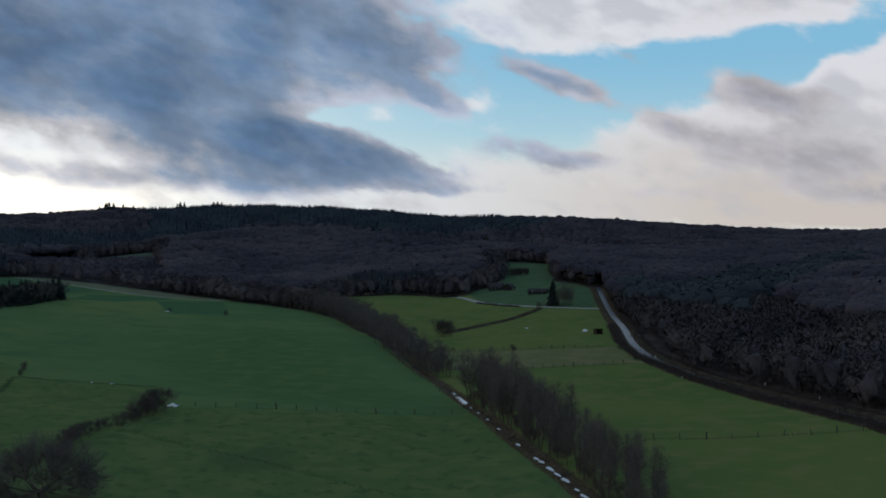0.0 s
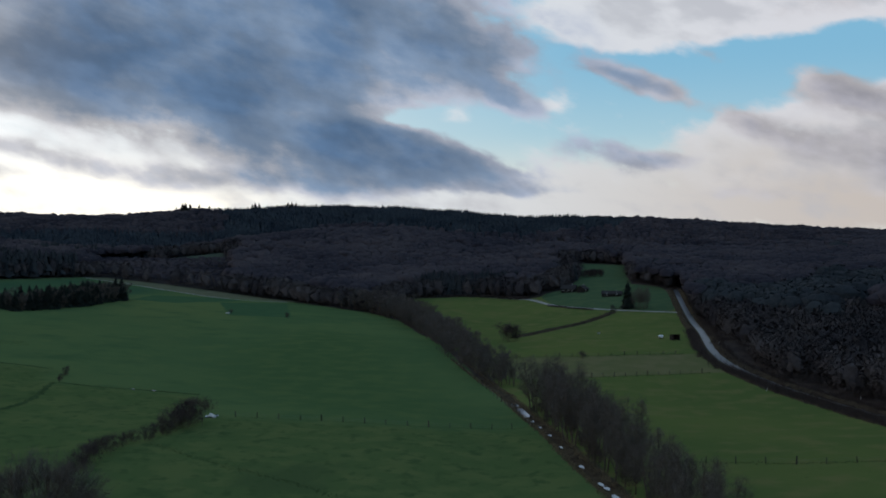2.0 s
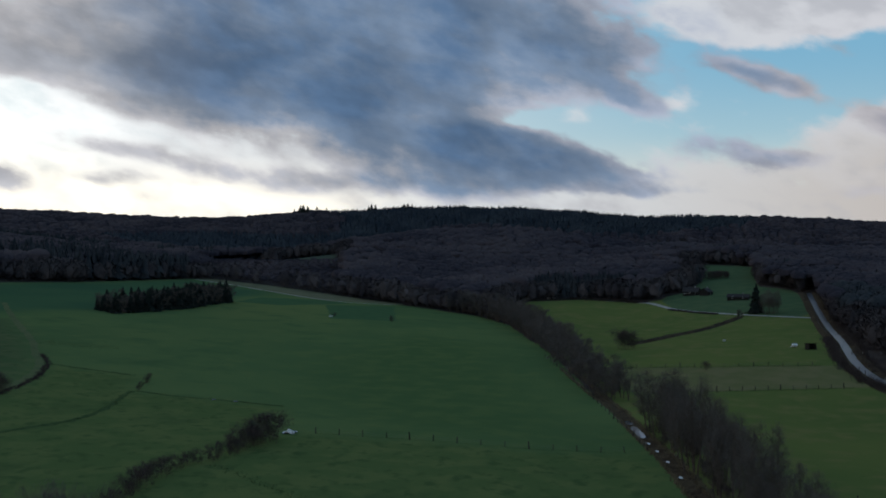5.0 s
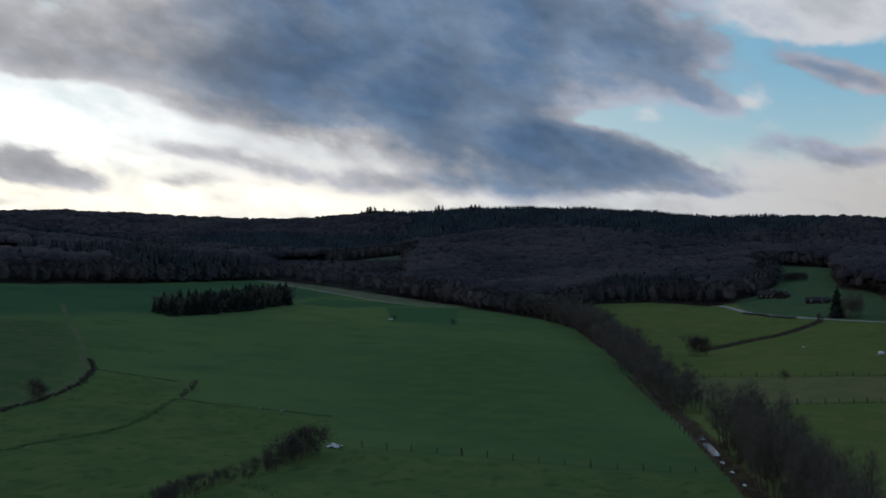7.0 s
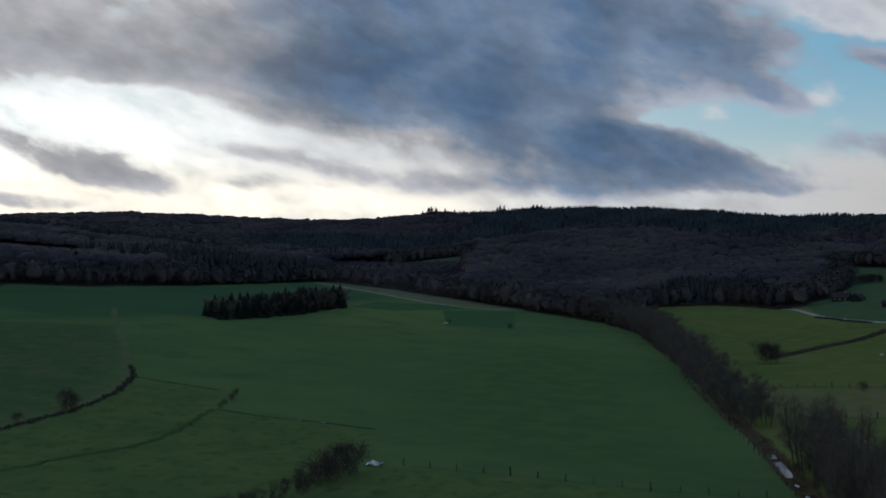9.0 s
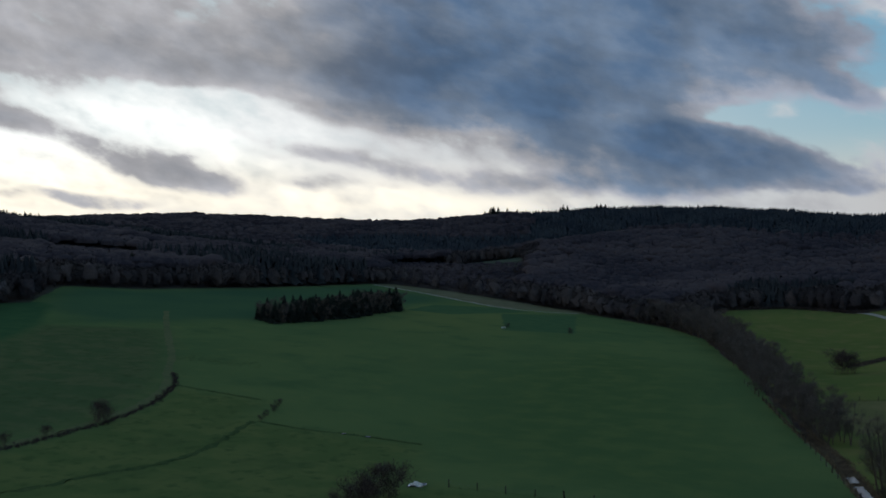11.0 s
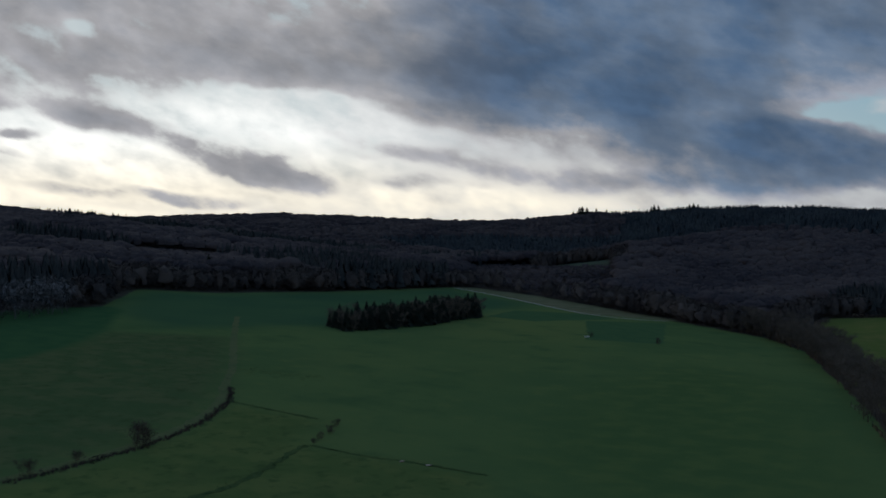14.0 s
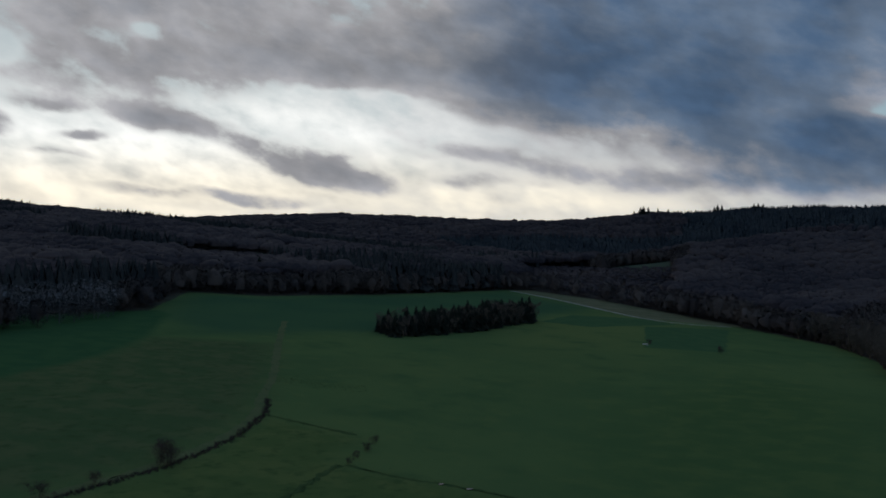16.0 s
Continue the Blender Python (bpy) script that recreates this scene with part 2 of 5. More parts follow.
MAT = {
    "bark": material("bark", [(0.055, 0.042, 0.033), (0.12, 0.095, 0.075)], 1.5, rough=0.9, bump=0.5, bump_scale=8),
    "twig": material("twig", [(0.06, 0.052, 0.047), (0.135, 0.115, 0.1)], 0.6, island=0.5, rough=0.9),
    "twig_shrub": material("twig_shrub", [(0.035, 0.027, 0.025), (0.08, 0.062, 0.056)], 0.8, island=0.5, rough=0.9),
    # Purplish brown twigs; the extra blue in the colour stands for haze.
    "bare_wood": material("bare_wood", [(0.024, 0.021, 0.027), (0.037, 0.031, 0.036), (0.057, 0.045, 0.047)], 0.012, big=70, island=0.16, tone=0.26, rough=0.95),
    # bare_wood lightened: brown edge trees, brightened to offset shade inside their crowns.
    "edge_wood_lit": material("edge_wood_lit", [(0.04, 0.034, 0.036), (0.06, 0.05, 0.049), (0.09, 0.073, 0.068)], 0.03, big=40, island=0.2, tone=0.26, rough=0.95),
    "birch": material("birch", [(0.075, 0.075, 0.083), (0.15, 0.148, 0.16)], 0.05, island=0.5, rough=0.9),
    "spruce": material("spruce", [(0.011, 0.016, 0.014), (0.026, 0.033, 0.025)], 0.3, island=0.4, rough=0.9),
    # Haze blue is mixed into the needles, more of it in the far pines.
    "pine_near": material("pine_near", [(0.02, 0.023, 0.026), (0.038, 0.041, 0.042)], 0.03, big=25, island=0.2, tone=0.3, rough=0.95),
    "pine_hazed": material("pine_hazed", [(0.025, 0.032, 0.041), (0.046, 0.055, 0.063)], 0.03, big=25, island=0.2, tone=0.4, rough=0.95),
    "post": material("post", [(0.03, 0.026, 0.022), (0.08, 0.07, 0.06)], 3.0, per_object=0.4, rough=0.9, bump=0.4),
    "wire": material("wire", [(0.12, 0.12, 0.12), (0.2, 0.19, 0.18)], 5.0, rough=0.5, metal=0.7),
    "asphalt": material("asphalt", [(0.035, 0.036, 0.04), (0.065, 0.065, 0.068)], 0.25, big=6, rough=0.4, bump=0.05, bump_scale=30, spec=0.5),
    "gravel": material("gravel", [(0.16, 0.15, 0.135), (0.34, 0.32, 0.29)], 0.5, big=5, rough=0.6, bump=0.3, bump_scale=10),
    "verge": material("verge", [(0.03, 0.022, 0.016), (0.062, 0.046, 0.03), (0.08, 0.062, 0.038)], 0.3, big=6, rough=0.95, bump=0.6, bump_scale=3, spec=0.0),
    "pale_grass": material("pale_grass", [(0.078, 0.102, 0.047), (0.105, 0.118, 0.057)], 0.12, big=6, rough=0.95, spec=0.0),
    "rush": material("rush", [(0.04, 0.068, 0.027), (0.064, 0.092, 0.036)], 0.5, big=5, rough=0.9, spec=0.0),
    "reed": material("reed", [(0.09, 0.07, 0.045), (0.2, 0.16, 0.1)], 0.4, island=0.5, rough=0.95, spec=0.0),
    "white_paint": material("white_paint", [(0.6, 0.6, 0.6), (0.8, 0.8, 0.79)], 2.0, rough=0.5),
    "black_paint": material("black_paint", [(0.015, 0.015, 0.016), (0.03, 0.03, 0.03)], 2.0, rough=0.6),
    "dark_boards": material("dark_boards", [(0.012, 0.011, 0.01), (0.035, 0.03, 0.026)], 2.0, rough=0.85, bump=0.4),
    "plaster": material("plaster", [(0.3, 0.28, 0.25), (0.42, 0.4, 0.36)], 0.5, rough=0.9),
    "roof_tile": material("roof_tile", [(0.022, 0.02, 0.02), (0.045, 0.04, 0.038)], 1.0, rough=0.8, bump=0.4),
    "galvanised": material("galvanised", [(0.45, 0.46, 0.47), (0.65, 0.66, 0.67)], 2.0, rough=0.35, metal=0.6),
    "stone": material("stone", [(0.12, 0.115, 0.11), (0.26, 0.25, 0.24)], 1.0, rough=0.9, bump=0.5),
    # Heap stones; on the brook this pale colour stands in for reflected sky.
    "pale_stone_glint": material("pale_stone_glint", [(0.5, 0.5, 0.5), (0.8, 0.78, 0.76)], 2.0, rough=0.5, bump=0.5),
    "plastic_white": material("plastic_white", [(0.55, 0.56, 0.57), (0.75, 0.75, 0.74)], 1.0, rough=0.45),
    "window_dark": material("window_dark", [(0.02, 0.02, 0.025), (0.04, 0.04, 0.045)], 1.0, rough=0.1, spec=0.6),
}
water = bpy.data.materials.new("water")
water.use_nodes = True
wb = water.node_tree.nodes["Principled BSDF"]
wb.inputs["Base Color"].default_value, wb.inputs["Roughness"].default_value = (0.02, 0.022, 0.02, 1), 0.06
wb.inputs["IOR"].default_value, wb.inputs["Specular IOR Level"].default_value = 1.33, 1.0
wn = water.node_tree.nodes.new("ShaderNodeTexNoise")
wn.inputs["Scale"].default_value = 1.2
wp = water.node_tree.nodes.new("ShaderNodeBump")
wp.inputs["Strength"].default_value, wp.inputs["Distance"].default_value = 0.08, 0.05
water.node_tree.links.new(wn.outputs["Fac"], wp.inputs["Height"])
water.node_tree.links.new(wp.outputs[0], wb.inputs["Normal"])
MAT["water"] = water

# ---------------------------------------------------------------- the lie of the land
# centre x, y, spread x, y, height
MEADOW_SWELLS = (
    (-200, 300, 110, 90, 5.1), (-330, 500, 130, 120, -0.5), (-350, 780, 140, 140, -1.9), (-150, 620, 120, 120, 2.9), (-500, 620, 170, 170, 4.4), (300, 380, 110, 130, 13.0),
    (30, 450, 70, 70, 9.3), (60, 800, 90, 90, 10.0), (0, 300, 90, 60, 4.9), (-80, 330, 80, 80, -7.3), (90, 360, 60, 80, -10.1),
)
WOODED_HILLS = (
    (-900, 850, 300, 260, 26.8), (-160, 1230, 190, 150, 52.7), (-420, 1220, 170, 150, -11.5), (80, 1000, 110, 140, 16.1), (330, 1250, 190, 180, 13.3), (420, 650, 170, 220, 6.4),
    (700, 950, 260, 300, 15.0), (-1000, 1300, 260, 260, -23.5), (1200, 1200, 500, 600, 29.9), (-1150, 1300, 200, 250, 15.6), (-1000, 700, 180, 180, -7.6),
)
FAR_RIDGES = (
    (-648, 2035, 70, 60, 7.0), (-440, 2045, 60, 60, 3.0), (-1250, 1750, 350, 350, 48.7), (-800, 2250, 320, 280, 13.5), (-350, 2100, 320, 260, 80.2), (150, 2150, 320, 260, 64.6),
    (750, 1950, 380, 320, 5.8), (-1700, 900, 500, 600, 42.7), (-1080, 2000, 150, 200, 1.8), (-1500, 1500, 300, 300, -47.7), (450, 2100, 300, 250, 13.7),
)
HILLS = MEADOW_SWELLS + WOODED_HILLS + FAR_RIDGES


def height(x, y):
    x, y = np.asarray(x, float), np.asarray(y, float)
    z = -2.71 + -4.08 * y / 1000 + 62.48 * np.abs(x) / 1000
    for a, b, s, t, h in HILLS:
        z = z + h * np.exp(-(((x - a) / s) ** 2) / 2 - ((y - b) / t) ** 2 / 2)
    return z


def hz(x, y):
    return float(height(x, y))


def inside_distance(px, py, poly):
    """Distance to a polygon's outline, positive inside."""
    px, py = np.asarray(px, float), np.asarray(py, float)
    best, odd = np.full(px.shape, 1e9), np.zeros(px.shape, bool)
    for (x0, y0), (x1, y1) in zip(poly, poly[1:] + poly[:1]):
        dx, dy = x1 - x0, y1 - y0
        s = np.clip(((px - x0) * dx + (py - y0) * dy) / (dx * dx + dy * dy + 1e-9), 0, 1)
        best = np.minimum(best, np.hypot(px - x0 - s * dx, py - y0 - s * dy))
        if abs(dy) > 1e-9:
            odd ^= ((y0 > py) != (y1 > py)) & (px < x0 + (py - y0) * dx / dy)
    return np.where(odd, best, -best)


def line_distance(px, py, line):
    px, py = np.asarray(px, float), np.asarray(py, float)
    best = np.full(px.shape, 1e9)
    for (x0, y0), (x1, y1) in zip(line, line[1:]):
        dx, dy = x1 - x0, y1 - y0
        s = np.clip(((px - x0) * dx + (py - y0) * dy) / (dx * dx + dy * dy + 1e-9), 0, 1)
        best = np.minimum(best, np.hypot(px - x0 - s * dx, py - y0 - s * dy))
    return best


STREAM = [(34, 60), (32, 130), (27, 190), (24, 212), (20, 235), (16, 259), (12, 291), (5.5, 331), (0, 362), (-9, 390), (-20, 427), (-34, 491), (-48, 560), (-62, 620), (-90, 672), (-150, 735)]
ROAD = [(112, -300), (108, 150), (105.5, 249), (103, 268), (100.5, 302), (97, 345), (88, 385), (82, 408), (79.5, 430), (80.5, 455), (87, 510), (93, 560), (101, 634), (106, 690), (112, 760)]
TRACK = [(101, 645), (93, 653), (61, 681), (40, 702), (26, 721), (18, 745), (12, 764), (2, 778), (-20, 800)]
LANE = [(-300, 520), (-262, 468), (-230, 426), (-204, 392), (-187, 366), (-175, 350), (-164, 327), (-159, 312), (-155, 296), (-153, 279), (-152, 262), (-156, 230), (-170, 190)]
LEFT_FIELD = [(34, -2500), (34, 60), (27, 190), (20, 235), (12, 291), (0, 362), (-20, 427), (-34, 491), (-62, 620), (-88, 668), (-150, 730), (-217, 800), (-275, 841), (-334, 858), (-345, 832), (-352, 680), (-372, 595), (-402, 566), (-358, 493), (-340, 440), (-332, 400), (-345, 300), (-360, 100), (-380, -2500)]
RIGHT_FIELD = [(37, -2500), (37, 60), (30, 190), (23, 235), (15, 291), (3, 362), (-16, 427), (-30, 491), (-58, 620), (-74, 700), (-73, 806), (-37, 812), (2, 776), (18, 770), (24, 790), (40, 800), (54, 900), (58, 1058), (104, 1018), (92, 900), (86, 803), (104, 775), (106, 700), (104, 640), (98, 560), (92, 510), (86, 455), (84, 430), (92, 390), (102, 345), (105, 302), (110, 249), (116, -2500)]
BROWN_FIELD = [(-334, 860), (-341, 838), (-291, 811), (-245, 770), (-202, 728), (-150, 728), (-148, 738), (-217, 802), (-275, 843)]
DARK_PATCH = [(-184, 676), (-148, 706), (-121, 594), (-152, 580)]
MOOR = [(-256, 462), (-230, 426), (-204, 392), (-175, 350), (-159, 312), (-155, 296), (-152, 262), (-170, 190), (-300, 150), (-290, 300), (-262, 340), (-272, 385), (-300, 432)]
OLIVE = [(-6, 433), (28, 430), (68, 435), (80, 432), (84, 404), (72, 402), (46, 396), (14, 390), (2, 392)]
ROUGH = [(40, -2500), (36, 60), (24, 212), (12, 291), (8, 303), (-18, 295), (-45, 295), (-76, 292), (-90, 331), (-107, 331), (-132, 327), (-146, 353), (-175, 351), (-159, 312), (-155, 296), (-152, 262), (-170, 190), (-200, 100), (-300, -2500)]
DARK_CROP = [(-300, 200), (-246, 330), (-266, 381), (-294, 429), (-345, 494), (-358, 500), (-372, 440), (-350, 300)]
DARK_WEDGE = [(-228, 640), (-236, 700), (-203, 727), (-176, 708), (-200, 640)]
# Upper meadow: its darker, bluer green has distance haze mixed in.
UPPER_HAZE = [(20, 772), (26, 724), (40, 705), (61, 684), (93, 656), (106, 690), (104, 775), (86, 803), (92, 900), (104, 1018), (58, 1058), (54, 900), (40, 800), (24, 790)]
FAR_STRIP = [(-293, 1068), (-331, 1190), (-384, 1180), (-352, 1068)]
PLANTATION = [(-334, 862), (-275, 846), (-217, 806), (-235, 900), (-285, 1072), (-360, 1072), (-440, 1120), (-430, 1000)]
# Far field whose darker, bluer green stands in for shade on it.
FAR_SHADED = [(-289, 451), (-278, 474), (-259, 512), (-244, 520), (-236, 560), (-228, 640), (-238, 700), (-247, 768), (-345, 832), (-352, 680), (-372, 595), (-402, 566), (-358, 493)]
# Slightly darker green on the field side of the brook.
BROOK_DARK = [(8, 290), (-6, 360), (-26, 427), (-44, 500), (-105, 560), (-122, 440), (-100, 345), (-62, 296)]
WEST_STRIP = [(-560, 800), (-500, 830), (-520, 870), (-590, 840)]


def grass_material():
    m = bpy.data.materials.new("meadow")
    m.use_nodes = True
    nt = m.node_tree
    N, L = nt.nodes, nt.links
    b = N["Principled BSDF"]
    b.inputs["Roughness"].default_value, b.inputs["Specular IOR Level"].default_value = 1.0, 0.0
    co = N.new("ShaderNodeTexCoord").outputs["Object"]

    def grain(scale, detail=6.0, stretch=None):
        n = N.new("ShaderNodeTexNoise")
        n.inputs["Scale"].default_value, n.inputs["Detail"].default_value = scale, detail
        if stretch:
            mp = N.new("ShaderNodeMapping")
            mp.inputs["Scale"].default_value = stretch[:3]
            mp.inputs["Rotation"].default_value = (0, 0, radians(stretch[3]))
            L.new(co, mp.inputs["Vector"])
            L.new(mp.outputs[0], n.inputs["Vector"])
        else:
            L.new(co, n.inputs["Vector"])
        return n.outputs["Fac"]

    def rng(v, lo, hi):
        n = N.new("ShaderNodeMapRange")
        n.interpolation_type = "SMOOTHSTEP"
        L.new(v, n.inputs[0])
        n.inputs[1].default_value, n.inputs[2].default_value = lo, hi
        return n.outputs[0]

    def mix(f, a, c):
        n = N.new("ShaderNodeMix")
        n.data_type = "RGBA"
        L.new(f, n.inputs[0])
        for s, v in ((n.inputs[6], a), (n.inputs[7], c)):
            if isinstance(v, tuple):
                s.default_value = (*v, 1)
            else:
                L.new(v, s)
        return n.outputs[2]

    def zone(name, lo, hi):
        a = N.new("ShaderNodeAttribute")
        a.attribute_name = name
        w = N.new("ShaderNodeMath")
        w.operation = "MULTIPLY_ADD"
        L.new(wob, w.inputs[0])
        w.inputs[1].default_value = 5.0
        s = N.new("ShaderNodeMath")
        s.operation = "SUBTRACT"
        L.new(a.outputs["Fac"], s.inputs[0])
        s.inputs[1].default_value = 2.5
        L.new(s.outputs[0], w.inputs[2])
        return rng(w.outputs[0], lo, hi)

    wob = grain(0.06, 5.0)
    patch, tuft, fine = grain(0.018, 6.0), grain(0.12, 6.0), grain(0.9, 5.0)
    spot, mottle = grain(0.33, 7.0, (1.0, 0.7, 1.0, 40)), grain(0.055, 8.0)
    drift = grain(0.007, 5.0, (1.0, 0.6, 1.0, 25))
    litter = mix(rng(tuft, 0.35, 0.65), (0.042, 0.034, 0.032), (0.07, 0.056, 0.048))
    lush = mix(rng(patch, 0.36, 0.64), LUSH_A, LUSH_B)
    lush = mix(rng(tuft, 0.5, 0.95), lush, LUSH_C)
    lush = mix(rng(drift, 0.46, 0.8), lush, LUSH_C)
    lush = mix(rng(mottle, 0.5, 0.78), lush, (0.058, 0.1, 0.04))
    past = mix(rng(patch, 0.36, 0.64), PAST_A, PAST_B)
    past = mix(rng(tuft, 0.45, 0.72), past, PAST_C)
    moor = mix(rng(tuft, 0.36, 0.66), MOOR_A, MOOR_B)
    moor = mix(rng(spot, 0.5, 0.76), moor, (0.046, 0.072, 0.03))
    brown = mix(rng(tuft, 0.36, 0.64), (0.1, 0.105, 0.06), (0.135, 0.13, 0.08))
    darkg = mix(rng(tuft, 0.36, 0.64), (0.035, 0.08, 0.035), (0.042, 0.09, 0.037))
    col = mix(zone("lush", -0.6, 0.6), litter, lush)
    tuss = mix(rng(tuft, 0.4, 0.62), ROUGH_A, ROUGH_B)
    tuss = mix(rng(grain(0.05, 7.0, (1.0, 0.45, 1.0, 30)), 0.52, 0.66), tuss, ROUGH_C)
    tuss = mix(rng(spot, 0.5, 0.74), tuss, (0.052, 0.082, 0.03))
    col = mix(zone("rough", -5.0, 8.0), col, tuss)
    col = mix(zone("pasture", -0.6, 0.6), col, past)
    # haze put into the upper meadow's green
    col = mix(zone("upper", -0.6, 0.6), col, mix(rng(tuft, 0.36, 0.66), (0.056, 0.09, 0.044), (0.073, 0.104, 0.049)))
    col = mix(zone("olive", -0.6, 0.6), col, mix(rng(tuft, 0.4, 0.65), (0.114, 0.116, 0.048), (0.142, 0.128, 0.06)))
    col = mix(zone("moor", -8.0, 12.0), col, moor)
    col = mix(zone("brown", -0.6, 0.6), col, brown)
    col = mix(zone("brook_dark", -10.0, 36.0), col, mix(rng(tuft, 0.36, 0.7), (0.06, 0.102, 0.038), (0.08, 0.118, 0.042)))
    col = mix(zone("far_shaded", -10.0, 22.0), col, mix(rng(patch, 0.36, 0.64), (0.042, 0.086, 0.044), (0.052, 0.098, 0.046)))
    col = mix(zone("dark_crop", -3.0, 3.0), col, darkg)
    col = mix(zone("dark_patch", -0.8, 0.8), col, mix(rng(tuft, 0.36, 0.64), (0.046, 0.092, 0.042), (0.056, 0.102, 0.045)))
    col = mix(zone("far_grass", -3.0, 3.0), col, mix(rng(tuft, 0.36, 0.66), (0.05, 0.066, 0.048), (0.066, 0.078, 0.055)))
    col = mix(rng(fine, 0.62, 0.9), col, (0.034, 0.06, 0.026))
    L.new(col, b.inputs["Base Color"])
    bp = N.new("ShaderNodeBump")
    bp.inputs["Strength"].default_value, bp.inputs["Distance"].default_value = 0.5, 0.6
    L.new(tuft, bp.inputs["Height"])
    L.new(bp.outputs[0], b.inputs["Normal"])
    return m


LUSH_A, LUSH_B, LUSH_C = (0.068, 0.112, 0.044), (0.086, 0.128, 0.048), (0.112, 0.14, 0.05)
PAST_A, PAST_B, PAST_C = (0.084, 0.112, 0.034), (0.103, 0.124, 0.037), (0.127, 0.127, 0.045)
ROUGH_A, ROUGH_B, ROUGH_C = (0.074, 0.107, 0.037), (0.094, 0.12, 0.042), (0.062, 0.09, 0.034)
MOOR_A, MOOR_B = (0.056, 0.088, 0.037), (0.08, 0.099, 0.044)


def steps(marks):
    """Grid lines: (from, to, spacing) in a row."""
    out = []
    for a, b, d in marks:
        out.extend(np.arange(a, b - 1e-6, d))
    return np.array(out + [marks[-1][1]])


def build_ground():
    xs = steps([(-4400, -1400, 200), (-1400, -420, 28), (-420, 220, 4), (220, 1000, 28), (1000, 4400, 200)])
    ys = steps([(-4400, -400, 400), (-400, 120, 40), (120, 960, 4), (960, 1400, 14), (1400, 2800, 40), (2800, 4800, 200)])
    X, Y = np.meshgrid(xs, ys)
    X, Y = X.ravel(), Y.ravel()
    co = np.stack([X, Y, height(X, Y)], -1)
    nx, ny = len(xs), len(ys)
    i = (np.arange(ny - 1)[:, None] * nx + np.arange(nx - 1)).ravel()
    faces = np.stack([i, i + 1, i + nx + 1, i + nx], -1)
    me = bpy.data.meshes.new("ground")
    me.from_pydata(co, [], faces.tolist())
    for name, polys in (("lush", [LEFT_FIELD]), ("pasture", [RIGHT_FIELD]), ("rough", [ROUGH]), ("olive", [OLIVE]), ("upper", [UPPER_HAZE]), ("moor", [MOOR]), ("brown", [BROWN_FIELD]), ("dark_patch", [DARK_PATCH, DARK_WEDGE]), ("dark_crop", [DARK_CROP]), ("far_grass", [FAR_STRIP, WEST_STRIP]), ("far_shaded", [FAR_SHADED]), ("brook_dark", [BROOK_DARK])):
        a = me.attributes.new(name, "FLOAT", "POINT")
        a.data.foreach_set("value", np.max([inside_distance(X, Y, p) for p in polys], 0))
    me.polygons.foreach_set("use_smooth", np.ones(len(faces), bool))
    me.materials.append(grass_material())
    return tagged(new("ground", me), "rolling green meadows and dark wooded hills", "ground", kind="structure")


build_ground()

# ---------------------------------------------------------------- helpers for things


def mesh(name, verts, faces, *mats, index=None, smooth=False):
    me = bpy.data.meshes.new(name)
    if isinstance(faces, np.ndarray):
        k, n = faces.shape[1], len(faces)
        me.vertices.add(len(verts))
        me.vertices.foreach_set("co", np.ascontiguousarray(verts, np.float32).ravel())
        me.loops.add(n * k)
        me.loops.foreach_set("vertex_index", faces.astype(np.int32).ravel())
        me.polygons.add(n)
        me.polygons.foreach_set("loop_start", np.arange(0, n * k, k, dtype=np.int32))
        me.update(calc_edges=True)
    else:
        me.from_pydata(verts, [], faces)
    for m in mats:
        me.materials.append(MAT[m])
    if index is not None:
        me.polygons.foreach_set("material_index", index)
    if smooth:
        me.polygons.foreach_set("use_smooth", np.ones(len(me.polygons), bool))
    return me


def part(name, me, parent, label=""):
    ob = new(name, me)
    ob.parent = parent
    if label:
        ob["label"] = label
    return ob


def empty(name, x, y, z=None, turn=0.0, size=1.0):
    ob = new(name)
    ob.matrix_basis = pose(x, y, hz(x, y) if z is None else z, 0, 0, turn)
    ob.scale = (size,) * 3
    return ob


def along(line, step):
    """Points at even steps along a line, with the way there."""
    p = np.array(line, float)
    seg = np.hypot(*np.diff(p, axis=0).T)
    run = np.r_[0, np.cumsum(seg)]
    s = np.arange(0, run[-1], step)
    x, y = np.interp(s, run, p[:, 0]), np.interp(s, run, p[:, 1])
    return x, y, np.gradient(x), np.gradient(y)


def smooth_line(line, rounds=2):
    p = np.array(line, float)
    for _ in range(rounds):
        q = 0.75 * p[:-1] + 0.25 * p[1:]
        r = 0.25 * p[:-1] + 0.75 * p[1:]
        p = np.concatenate([p[:1], np.stack([q, r], 1).reshape(-1, 2), p[-1:]])
    return p


def ribbon(name, line, profile, material_name, step=3.0, wobble=0.0):
    """A strip laid on the land. profile: (offset to the right, rise) from left to right."""
    x, y, dx, dy = along(smooth_line(line), step)
    d = np.hypot(dx, dy) + 1e-9
    rx, ry = dy / d, -dx / d
    rng = np.random.default_rng(5)
    rows = []
    for off, up in profile:
        o = off + wobble * rng.normal(size=len(x))
        px, py = x + rx * o, y + ry * o
        rows.append(np.stack([px, py, height(px, py) + up], -1))
    v = np.stack(rows, 1).reshape(-1, 3)
    k, n = len(profile), len(x)
    i = (np.arange(n - 1)[:, None] * k + np.arange(k - 1)).ravel()
    f = np.stack([i, i + 1, i + k + 1, i + k], -1)
    return mesh(name, v, f, material_name, smooth=True)


def box(x0, x1, y0, y1, z0, z1):
    v = [(x, y, z) for x in (x0, x1) for y in (y0, y1) for z in (z0, z1)]
    f = [(0, 1, 3, 2), (4, 6, 7, 5), (0, 4, 5, 1), (2, 3, 7, 6), (0, 2, 6, 4), (1, 5, 7, 3)]
    return v, f


